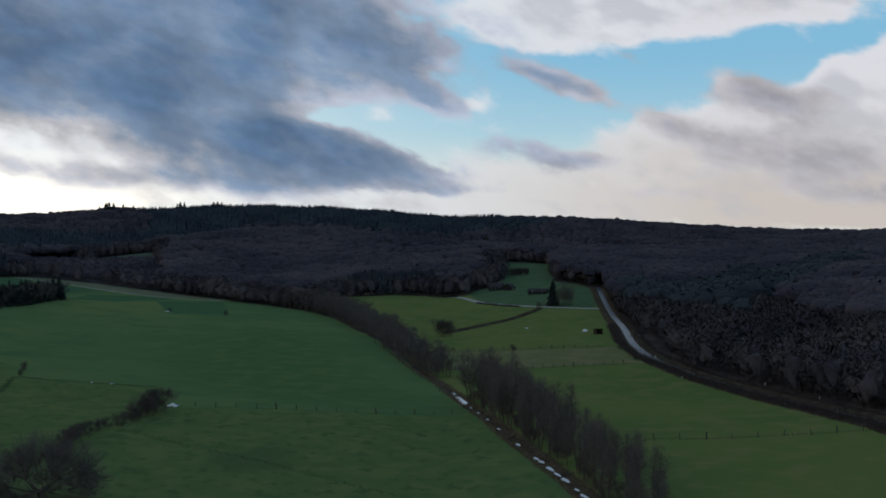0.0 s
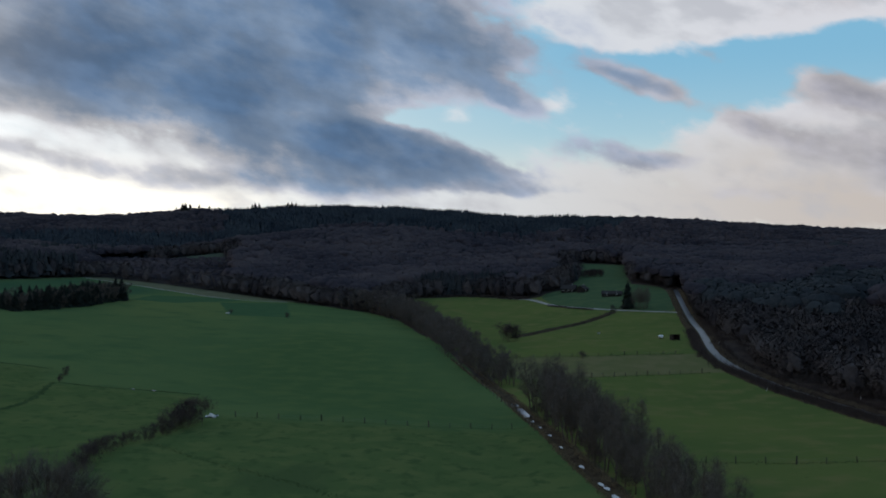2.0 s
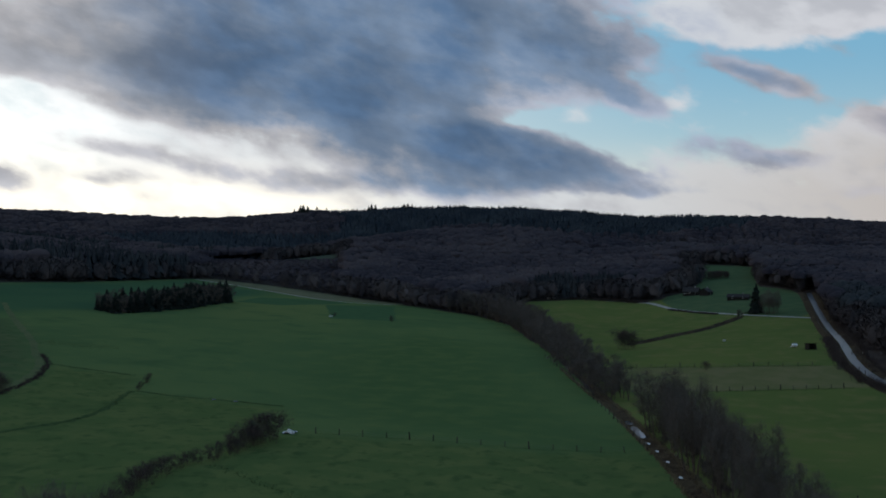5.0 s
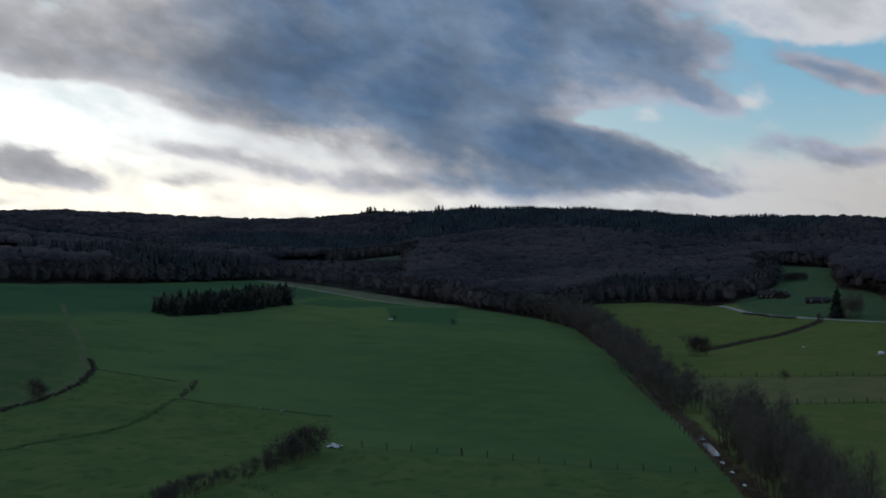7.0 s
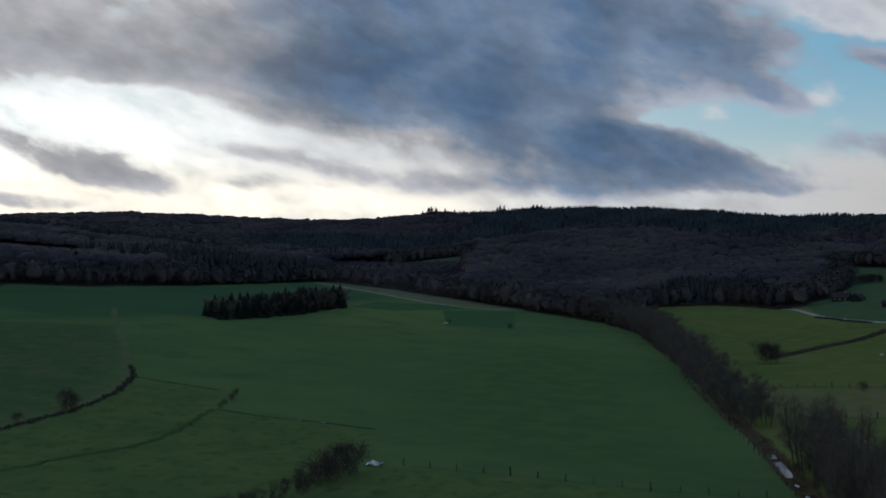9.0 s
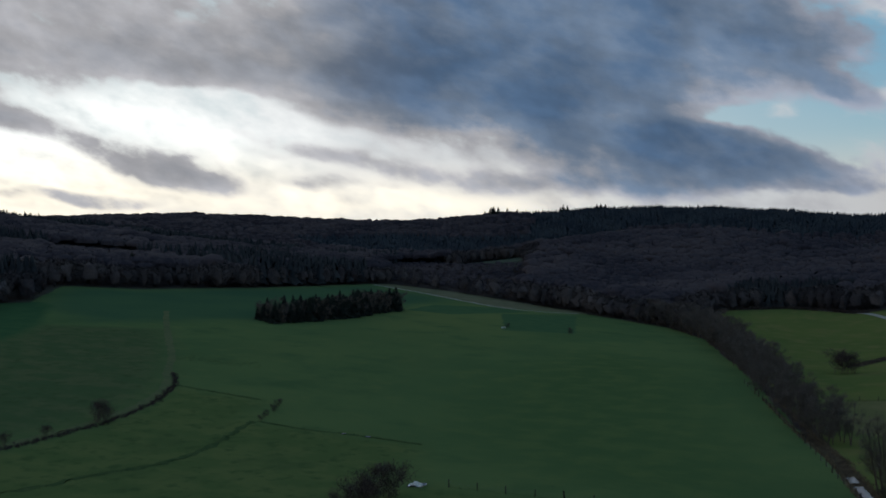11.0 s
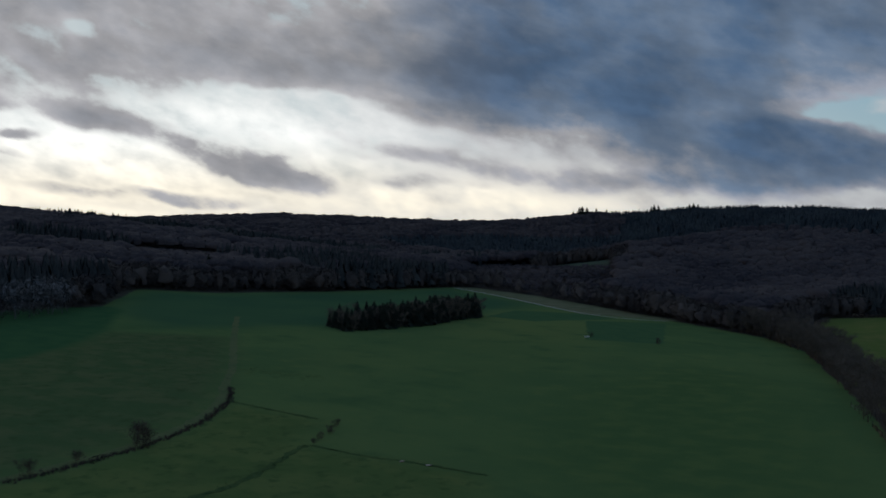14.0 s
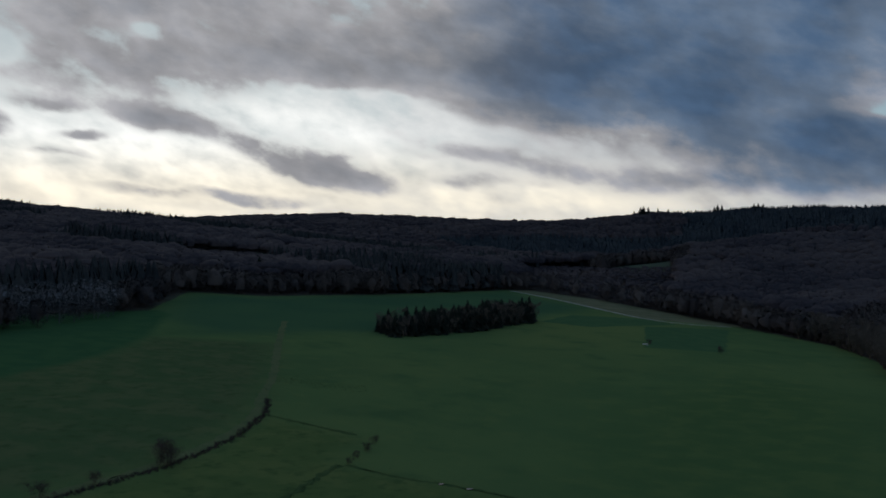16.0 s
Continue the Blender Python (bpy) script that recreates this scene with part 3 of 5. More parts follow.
def joined(pieces):
    v, f = [], []
    for pv, pf in pieces:
        f += [tuple(i + len(v) for i in q) for q in pf]
        v += list(pv)
    return v, f


def tube(points, radii, sides=5):
    """A tapered limb through the points."""
    v, f = [], []
    for n, (p, r) in enumerate(zip(points, radii)):
        a = Vector(points[min(n + 1, len(points) - 1)]) - Vector(points[max(n - 1, 0)])
        q = a.to_track_quat("Z", "Y")
        for s in range(sides):
            w = 2 * math.pi * s / sides
            v.append(tuple(Vector(p) + q @ Vector((r * math.cos(w), r * math.sin(w), 0))))
    for n in range(len(points) - 1):
        for s in range(sides):
            t = (s + 1) % sides
            f.append((n * sides + s, n * sides + t, (n + 1) * sides + t, (n + 1) * sides + s))
    return v, f


# ---------------------------------------------------------------- trees


def bare_tree_meshes(seed, tall, spread, stems=1, twigs=2600, low=0.25, thick=0.05, twig="twig", limbs=24, rise=(0.5, 1.2), up=0.25):
    """Trunk and limbs, and a crown of fine twigs, for a leafless tree."""
    rng = np.random.default_rng(seed)
    wood, ends = [], []
    for s in range(stems):
        lean = rng.normal(0, 0.09 if stems == 1 else 0.2, 2)
        base = rng.normal(0, 0.0 if stems == 1 else 0.8, 2)
        h = tall * rng.uniform(0.8, 0.97)
        pts = [(base[0] + lean[0] * h * q + rng.normal(0, 0.12) * q, base[1] + lean[1] * h * q + rng.normal(0, 0.12) * q, h * q - 0.4 * (q == 0)) for q in np.linspace(0, 1, 7)]
        r0 = 0.021 * tall / math.sqrt(stems)
        wood.append(tube(pts, [r0 * (1 - 0.93 * q) for q in np.linspace(0, 1, 7)], 6))
        for b in range(int(limbs / math.sqrt(stems))):
            q = rng.uniform(low, 0.95)
            k = min(int(q * 6), 5)
            start = np.array(pts[k]) + (np.array(pts[k + 1]) - pts[k]) * (q * 6 - k)
            a = rng.uniform(0, 2 * math.pi)
            reach = spread * (1.05 - 0.75 * abs(q - 0.45)) * rng.uniform(0.55, 1.0)
            lift = reach * rng.uniform(*rise)
            end = start + [reach * math.cos(a), reach * math.sin(a), min(lift, tall * 1.02 - start[2])]
            midp = (start + end) / 2 + [0, 0, -0.1 * reach]
            wood.append(tube([start, midp, end], [r0 * 0.33 * (1.1 - q), r0 * 0.2 * (1.1 - q), 0.015], 3))
            ends += [(start + (end - start) * w, (end - start)) for w in np.linspace(0.35, 1.0, 4)]
            for _ in range(4):
                w = rng.uniform(0.3, 0.95)
                p0 = start + (end - start) * w
                d = (end - start) / np.linalg.norm(end - start) + rng.normal(0, 0.6, 3) + [0, 0, 0.2]
                p1 = p0 + d / np.linalg.norm(d) * reach * rng.uniform(0.3, 0.55)
                p1[2] = min(p1[2], tall * 1.04)
                wood.append(tube([p0, p1], [r0 * 0.12 * (1.1 - q), 0.012], 3))
                ends += [(p0 + (p1 - p0) * k, p1 - p0) for k in (0.4, 0.7, 1.0)]
    v, f = joined(wood)
    trunk = mesh("trunk", v, f, "bark", smooth=True)
    centre = np.array([e[0] for e in ends])
    ways = np.array([e[1] for e in ends])
    pick = rng.integers(0, len(ends), twigs)
    p = centre[pick] + rng.normal(0, 0.4, (twigs, 3))
    w = ways[pick] / np.linalg.norm(ways[pick], axis=1, keepdims=True) + rng.normal(0, 0.5, (twigs, 3)) + [0, 0, up]
    w /= np.linalg.norm(w, axis=1, keepdims=True)
    ln = rng.uniform(0.6, 1.9, (twigs, 1)) * tall / 13
    side = np.cross(w, rng.normal(size=(twigs, 3)))
    side *= thick / np.linalg.norm(side, axis=1, keepdims=True)
    tv = np.stack([p - side, p + side, p + w * ln], 1).reshape(-1, 3)
    crown = mesh("crown", tv, np.arange(3 * twigs).reshape(-1, 3), twig)
    return trunk, crown


def spreading_tree_meshes(seed, tall, reach, tips=1100, twigs=30):
    """A short trunk that forks again and again into a dome of fine twigs."""
    rng = np.random.default_rng(seed)
    u = rng.normal(size=(tips, 3))
    u[:, 2] = np.abs(u[:, 2]) * 0.9 - 0.12
    u /= np.linalg.norm(u, axis=1, keepdims=True)
    fork = np.array([0.0, 0.0, tall * 0.2])
    ends = fork + u * [reach, reach, tall * 0.8] * rng.uniform(0.72, 1.0, (tips, 1)) * (1 + 0.12 * np.sin(5 * np.arctan2(u[:, :1], u[:, 1:2])))
    wood = [tube([(0, 0, -0.4), (0.1, 0, tall * 0.1), tuple(fork)], [0.55, 0.42, 0.36], 8)]

    def nearest(p, q):
        return np.argmin(((p[:, None] - q[None]) ** 2).sum(2), 1)

    main = ends[rng.choice(tips, 12, False)]
    own = nearest(ends, main)
    for k in range(12):
        mine = ends[own == k]
        knee = fork + (mine.mean(0) - fork) * 0.5 + rng.normal(0, 0.3, 3) - [0, 0, 0.5]
        wood.append(tube([fork, (fork + knee) / 2 + [0, 0, -0.3], knee], [0.2, 0.15, 0.11], 5))
        some = mine[rng.choice(len(mine), min(9, len(mine)), False)]
        which = nearest(mine, some)
        for j in range(len(some)):
            group = mine[which == j]
            elbow = knee + (group.mean(0) - knee) * 0.6 + rng.normal(0, 0.2, 3)
            wood.append(tube([knee, elbow], [0.09, 0.05], 4))
            for e in group:
                wood.append(tube([elbow, (elbow + e) / 2 + rng.normal(0, 0.15, 3), e], [0.04, 0.028, 0.012], 3))
    v, f = joined(wood)
    trunk = mesh("trunk", v, f, "bark", smooth=True)
    n = tips * twigs
    p = np.repeat(ends, twigs, 0)
    out = np.repeat(u, twigs, 0)
    p = p - out * rng.uniform(0, 2.2, (n, 1)) + rng.normal(0, 0.3, (n, 3))
    w = out + rng.normal(0, 0.55, (n, 3)) + [0, 0, 0.2]
    w /= np.linalg.norm(w, axis=1, keepdims=True)
    side = np.cross(w, rng.normal(size=(n, 3)))
    side *= 0.014 / np.linalg.norm(side, axis=1, keepdims=True)
    tv = np.stack([p - side, p + side, p + w * rng.uniform(0.5, 1.5, (n, 1))], 1).reshape(-1, 3)
    return trunk, mesh("crown", tv, np.arange(3 * n).reshape(-1, 3), "twig")


def alder_meshes(seed, tall, reach, stems=1, limbs=36, tips=280, twigs=13):
    """Upright trunks with rising limbs and a loose, narrow crown through which the stems show."""
    rng = np.random.default_rng(seed)
    wood, p, out = [], [], []
    for k in range(stems):
        foot = rng.normal(0, 0.0 if stems == 1 else 0.9, 2)
        lean = rng.normal(0, 0.03, 2) + foot * 0.05 * (stems > 1)
        top = tall * rng.uniform(0.86, 1.0)
        stem = np.array([(foot[0] + lean[0] * top * q + rng.normal(0, 0.1), foot[1] + lean[1] * top * q + rng.normal(0, 0.1), top * q - 0.4 * (q == 0)) for q in np.linspace(0, 1, 9)])
        wood.append(tube(stem, [0.2 * (1 - 0.94 * q) for q in np.linspace(0, 1, 9)], 6))
        u = rng.normal(size=(tips // stems, 3))
        u /= np.linalg.norm(u, axis=1, keepdims=True)
        shape = np.array([reach, reach, top * 0.4]) / np.array([stems ** 0.35, stems ** 0.35, 1])
        ends = u * shape * rng.uniform(0.5, 1.0, (len(u), 1)) * np.stack([1.15 - 0.5 * u[:, 2].clip(0)] * 2 + [np.ones(len(u))], 1) + [stem[5][0], stem[5][1], top * 0.61]
        some = ends[rng.choice(len(ends), max(8, limbs // stems), False)]
        own = np.argmin(((ends[:, None] - some[None]) ** 2).sum(2), 1)
        for j, e in enumerate(some):
            z = np.clip(e[2] - np.hypot(e[0] - stem[4][0], e[1] - stem[4][1]) * rng.uniform(0.9, 1.7), top * 0.15, top * 0.95)
            root = np.array([np.interp(z, stem[:, 2], stem[:, 0]), np.interp(z, stem[:, 2], stem[:, 1]), z])
            wood.append(tube([root, root + (e - root) * 0.5 - [0, 0, 0.15], e], [0.05, 0.036, 0.014], 4))
            for tip in ends[own == j]:
                wood.append(tube([root + (e - root) * rng.uniform(0.35, 0.8), tip], [0.022, 0.009], 3))
        p.append(np.repeat(ends, twigs, 0))
        out.append(np.repeat(u, twigs, 0))
    v, f = joined(wood)
    trunk = mesh("trunk", v, f, "bark", smooth=True)
    p, out = np.concatenate(p), np.concatenate(out)
    n = len(p)
    p = p + rng.normal(0, 0.35, (n, 3))
    w = 0.5 * out + rng.normal(0, 0.5, (n, 3)) + [0, 0, 0.6]
    w /= np.linalg.norm(w, axis=1, keepdims=True)
    side = np.cross(w, rng.normal(size=(n, 3)))
    side *= 0.016 / np.linalg.norm(side, axis=1, keepdims=True)
    tv = np.stack([p - side, p + side, p + w * rng.uniform(0.4, 1.1, (n, 1))], 1).reshape(-1, 3)
    return trunk, mesh("crown", tv, np.arange(3 * n).reshape(-1, 3), "twig")


def spruce_meshes(seed, tall, wide, tiers=15):
    """A straight stem with whorls of drooping boughs."""
    rng = np.random.default_rng(seed)
    v, f = tube([(0, 0, -0.4), (0, 0, tall * 0.5), (0, 0, tall)], [0.016 * tall, 0.009 * tall, 0.02], 6)
    trunk = mesh("trunk", v, f, "bark", smooth=True)
    tv, tf = [], []
    for k in range(tiers):
        q = (k + 0.4) / tiers
        z, r = tall * (0.06 + 0.94 * q), wide * (1 - q) ** 0.7 * rng.uniform(0.85, 1.1) + 0.12
        for b in range(int(9 + 6 * (1 - q))):
            a = rng.uniform(0, 2 * math.pi)
            ll, droop = r * rng.uniform(0.7, 1.15), r * rng.uniform(0.15, 0.5)
            c, s = math.cos(a), math.sin(a)
            wd = 0.16 * ll + 0.14
            i = len(tv)
            tv += [(0, 0, z + 0.12 * r), (c * ll * 0.6 - s * wd, s * ll * 0.6 + c * wd, z - droop * 0.6), (c * ll, s * ll, z - droop), (c * ll * 0.6 + s * wd, s * ll * 0.6 - c * wd, z - droop * 0.6),
                   (c * ll * 0.5, s * ll * 0.5, z - droop - 0.35 * wd - 0.25)]
            tf += [(i, i + 1, i + 2), (i, i + 2, i + 3), (i, i + 1, i + 4), (i + 4, i + 3, i)]
    return trunk, mesh("crown", tv, tf, "spruce")


def plant(name, kinds, x, y, size, turn, label, category, group, sink=0.0):
    trunk, crown = kinds
    t = empty(name, x, y, hz(x, y) - sink, turn, size)
    part("trunk", trunk, t)
    part("crown", crown, t)
    return tagged(t, label, category, group)


ALDERS = [alder_meshes(11 + k, 14.5 + (k % 3), 2.7 + 0.5 * (k % 2), stems=1 + k % 3) for k in range(6)]
THICKET = [bare_tree_meshes(21 + k, 12.5, 2.8, stems=2, twigs=1500, low=0.1, thick=0.03, up=0.5, limbs=12) for k in range(4)]
SHRUBS = [bare_tree_meshes(31 + k, 4.5, 2.6, stems=5, twigs=1800, low=0.05, thick=0.036, twig="twig_shrub", limbs=12) for k in range(4)]
OAK = spreading_tree_meshes(52, 12.5, 11.5)
SPRUCES = [spruce_meshes(61 + k, 11.0 + k, 4.0 + 0.3 * k, 20) for k in range(4)]
rnd = random.Random(4)

# alders along the near reach of the brook, on its right bank
for x, y, dx, dy in zip(*along(STREAM, 5.6)):
    if not (168 < y < 336):
        continue
    d = math.hypot(dx, dy)
    for row in range(2):
        o = rnd.uniform(3.0, 6.5) + 5.0 * row
        if row and rnd.random() < 0.3:
            continue
        s = 0.72 + 0.42 * min(1, max(0, (y - 168) / 150)) + rnd.uniform(-0.14, 0.14) - 0.12 * row
        plant("alder_tree", rnd.choice(ALDERS), x + dy / d * o, y - dx / d * o + rnd.uniform(-1.5, 1.5), s, rnd.uniform(0, 360), "leafless dark alder tree on the bank of the brook", "tree", "alders along the brook")
for x, y, dx, dy in zip(*along(STREAM, 4.4)):
    if 165 < y < 336:
        d, o = math.hypot(dx, dy), rnd.uniform(2.6, 9.0)
        plant("bank_shrub", rnd.choice(SHRUBS), x + dy / d * o, y - dx / d * o, rnd.uniform(0.45, 0.75), rnd.uniform(0, 360), "leafless shrub under the alders", "shrub", "shrubs along the brook")
# lower growth where the brook runs on to the wood
for x, y, dx, dy in zip(*along(STREAM, 4.6)):
    if not (376 < y < 690):
        continue
    d = math.hypot(dx, dy)
    for row in range(3):
        o = rnd.uniform(-1.5, 3.0) + 3.5 * row
        s = rnd.uniform(0.62, 0.9) - 0.1 * (row == 0) + 0.3 * min(1, max(0, (y - 500) / 120))
        plant("brook_tree", rnd.choice(THICKET), x + dy / d * o, y - dx / d * o + rnd.uniform(-1.5, 1.5), s, rnd.uniform(0, 360), "low leafless tree in the thicket along the brook", "tree", "thicket along the brook")
# the spreading tree and the scrub by the ditch
plant("spreading_tree", OAK, -68, 177, 1.0, 40, "broad leafless tree with a round twiggy crown", "tree", "")
for x, y, s in ((-77, 252, 0.6), (-78, 256, 0.7), (-76.5, 260, 0.85), (-78, 263, 0.95), (-76, 266, 1.1), (-77.5, 269, 1.2), (-75.5, 271, 1.3), (-77, 274, 1.5), (-75, 277, 1.65), (-75.5, 281, 1.5), (-79, 249, 0.6), (-80, 246, 0.6), (-80.5, 242, 0.6), (-81, 238, 0.75), (-80.5, 235, 0.8), (-81, 232, 0.8), (-80, 228, 0.9), (-80, 225, 0.9), (-79.5, 221, 0.9), (-79, 218, 0.8), (-77, 210, 0.9), (-75, 204, 1.0)):
    plant("ditch_shrub", rnd.choice(SHRUBS), x, y, s * 0.66 + 0.16, rnd.uniform(0, 360), "tangled leafless shrub along the field ditch", "shrub", "shrubs along the ditch")
# single bushes
for x, y, s in ((28, 424, 0.6), (-1, 492, 1.6), (2, 494, 1.4), (0, 495, 1.5), (61, 668, 0.9), (-154, 296, 1.0), (-155.5, 298, 0.85), (-152, 277, 0.5), (-151.5, 264, 0.6), (-134, 334, 0.34), (-136, 341, 0.42), (-139, 349, 0.4), (-132, 328, 0.3), (-122, 590, 0.6), (-154, 592, 0.45)):
    plant("field_bush", rnd.choice(SHRUBS), x, y, s, rnd.uniform(0, 360), "small leafless bush standing in the meadow", "shrub", "bushes in the meadow")
# the spruce grove in the field
for k in range(270):
    q, w = rnd.random(), rnd.random()
    x, y = -238 + 17 * q - 16 * w + 5 * math.sin(5 * q), 516 + 116 * q + 9 * w
    if rnd.random() < 0.62:
        plant("spruce_tree", rnd.choice(SPRUCES), x, y, rnd.uniform(0.48, 0.84) + 0.14 * q, rnd.uniform(0, 360), "dark green spruce in a small field grove", "tree", "spruces of the grove")
    else:
        plant("grove_tree", rnd.choice(THICKET), x, y, rnd.uniform(0.55, 0.8) + 0.12 * q, rnd.uniform(0, 360), "leafless tree among the spruces of the grove", "tree", "bare trees of the grove")
# the lone spruce by the farm with bare trees about it
plant("lone_spruce", spruce_meshes(70, 17.5, 6.6, 24), 71.5, 683, 1.0, 10, "dark spruce standing alone by the farm track", "tree", "")
for x, y, s in ((76, 679, 0.85), (79, 683, 1.0), (82, 677, 0.8), (80, 675, 0.75), (77.5, 676, 0.8), (83, 681, 0.85)):
    plant("farm_tree", rnd.choice(ALDERS), x, y, s, rnd.uniform(0, 360), "leafless tree beside the farm track", "tree", "trees by the farm")
for k in range(14):
    plant("meadow_shrub", rnd.choice(SHRUBS), 66 + rnd.uniform(-9, 9), 905 + rnd.uniform(-6, 6), rnd.uniform(0.8, 1.3), rnd.uniform(0, 360), "leafless shrub in a clump on the upper meadow", "shrub", "shrubs on the upper meadow")


# ---------------------------------------------------------------- woods
FIELDS = [LEFT_FIELD, RIGHT_FIELD, FAR_STRIP, WEST_STRIP]


def wood_points(x0, x1, y0, y1, gap, seed):
    rng = np.random.default_rng(seed)
    X, Y = np.meshgrid(np.arange(x0, x1, gap), np.arange(y0, y1, gap))
    X = X.ravel() + rng.uniform(-0.48, 0.48, X.size) * gap
    Y = Y.ravel() + rng.uniform(-0.48, 0.48, Y.size) * gap
    ok = np.max([inside_distance(X, Y, p) for p in FIELDS], 0) < -1.5
    ok &= line_distance(X, Y, ROAD) > 4.5
    return X[ok], Y[ok]


def patches(x, y, size, seed):
    """A soft field of values between about -1 and 1."""
    rng = np.random.default_rng(seed)
    out = 0
    for k in range(7):
        a, ph, s = rng.uniform(0, 2 * math.pi), rng.uniform(0, 6.28), size * rng.uniform(0.6, 1.7)
        out = out + np.sin((x * math.cos(a) + y * math.sin(a)) * 6.28 / s + ph)
    return out / 3.2


def crown_shell(x, y, z, h, cr, rng, sides, rings, full, flat, ragged):
    """The closed inside of each crown: a lumpy dome, with the way out at each corner."""
    n = len(x)
    lump = rng.uniform(0.97 - ragged, 0.97 + ragged, (n, len(rings) + 1, sides)) * full
    lump[:, 0] = lump[:, 0, :1]
    polar = np.radians(np.r_[0.0, rings])[None, :, None] + rng.normal(0, 0.07, (n, len(rings) + 1, 1)) * (np.arange(len(rings) + 1) > 0)[None, :, None]
    turn = rng.uniform(0, 6.28, (n, 1, 1)) + np.arange(sides)[None, None, :] * 6.2832 / sides
    d = np.stack([np.sin(polar) * np.cos(turn), np.sin(polar) * np.sin(turn), np.cos(polar) + 0 * turn], -1)
    p = d * lump[..., None] * np.stack([cr, cr, h * flat], -1)[:, None, None] + np.stack([x, y, z + h * (0.98 - flat)], -1)[:, None, None]
    tris, ways = [], []
    for k in range(len(rings)):
        for a in range(sides):
            b = (a + 1) % sides
            sets = [((k, a), (k + 1, a), (k + 1, b))] + ([((k, a), (k + 1, b), (k, b))] if k else [])
            for t in sets:
                tris.append(np.stack([p[:, r, c] for r, c in t], 1))
                ways.append(np.stack([d[:, r, c] for r, c in t], 1))
    return np.stack(tris, 1), np.stack(ways, 1)


def bare_crowns(name, x, y, tall, slivers, wide, seed, mat, label, stems=0.5, dense=0.3, clump=0.5, broad=1.36, sides=6, rings=(34, 76, 122), full=0.8, flat=0.36, ragged=0.13):
    """Leafless broadleaved trees: each a stem and a rounded, close mass of boughs and fine twigs."""
    rng = np.random.default_rng(seed)
    n = len(x)
    z = height(x, y)
    h = tall * (1 + 0.12 * patches(x, y, 60, seed)) * rng.uniform(0.88, 1.1, n)
    cr = h * rng.uniform(0.22, 0.36, n) * broad
    u = rng.normal(size=(n, slivers, 3))
    u[:, :, 2] = np.abs(u[:, :, 2]) * np.where(rng.random((n, slivers)) < 0.6, 1, -1.0)
    u /= np.linalg.norm(u, axis=2, keepdims=True)
    rad = rng.uniform(0.7, 1.04, (n, slivers, 1))
    out = u.copy()
    c = u * rad * np.stack([cr, cr, h * flat], -1)[:, None]
    base = np.stack([x, y, z + h * (0.98 - flat)], -1)[:, None] + c
    way = 0.7 * u + [0, 0, 0.5] + rng.normal(0, 0.45, (n, slivers, 3))
    way /= np.linalg.norm(way, axis=2, keepdims=True)
    side = np.cross(way, rng.normal(size=(n, slivers, 3)))
    side *= wide / np.linalg.norm(side, axis=2, keepdims=True)
    ln = (h[:, None, None] * rng.uniform(0.04, 0.1, (n, slivers, 1)))
    tv = np.stack([base - way * ln - side * 0.6, base - way * ln * 0.6 + side, base + way * ln], 2)
    # boughs over the inner mass
    m = int(slivers * dense)
    u = rng.normal(size=(n, m, 3))
    u[:, :, 2] = np.abs(u[:, :, 2]) * np.where(rng.random((n, m)) < 0.8, 1, -0.6)
    u /= np.linalg.norm(u, axis=2, keepdims=True)
    mid = np.stack([x, y, z + h * (0.98 - flat)], -1)[:, None] + u * rng.uniform(0.76, 1.0, (n, m, 1)) * np.stack([cr, cr, h * flat], -1)[:, None]
    core = mid[:, :, None] + rng.normal(0, 1, (n, m, 3, 3)) * (clump * h / 16)[:, None, None, None]
    k = rng.random(n) < stems
    xs, ys, zs, hs = x[k], y[k], z[k], h[k]
    sw = 0.1 + 0.005 * hs
    a = rng.uniform(0, 6.28, len(xs))
    sx, sy = np.cos(a) * sw, np.sin(a) * sw
    top = np.stack([xs, ys, zs + hs * 0.85], -1)
    st = np.stack([np.stack([xs - sx, ys - sy, zs - 0.5], -1), np.stack([xs + sx, ys + sy, zs - 0.5], -1), top], 1)
    tree = rng.uniform(-0.3, 0.3, n) + 0.5 * patches(x, y, 110, seed + 70)
    tones = [np.repeat(tree, slivers * 3), np.repeat(tree, m * 3), np.repeat(tree[k], 3)]
    v = [tv.reshape(-1, 3), core.reshape(-1, 3), st.reshape(-1, 3)]
    facing = [np.repeat(out.reshape(-1, 3), 3, 0), np.repeat(u.reshape(-1, 3), 3, 0), np.tile([[0.0, -1.0, 0.3]], (len(xs) * 3, 1))]
    if sides:
        sv, sf = crown_shell(x, y, z, h, cr, rng, sides, rings, full, flat, ragged)
        v.append(sv.reshape(-1, 3))
        facing.append(sf.reshape(-1, 3))
        tones.append(np.repeat(tree, sv.shape[1] * 3))
    return wood_mass(name, np.concatenate(v), np.concatenate(tones), mat, label, np.concatenate(facing))


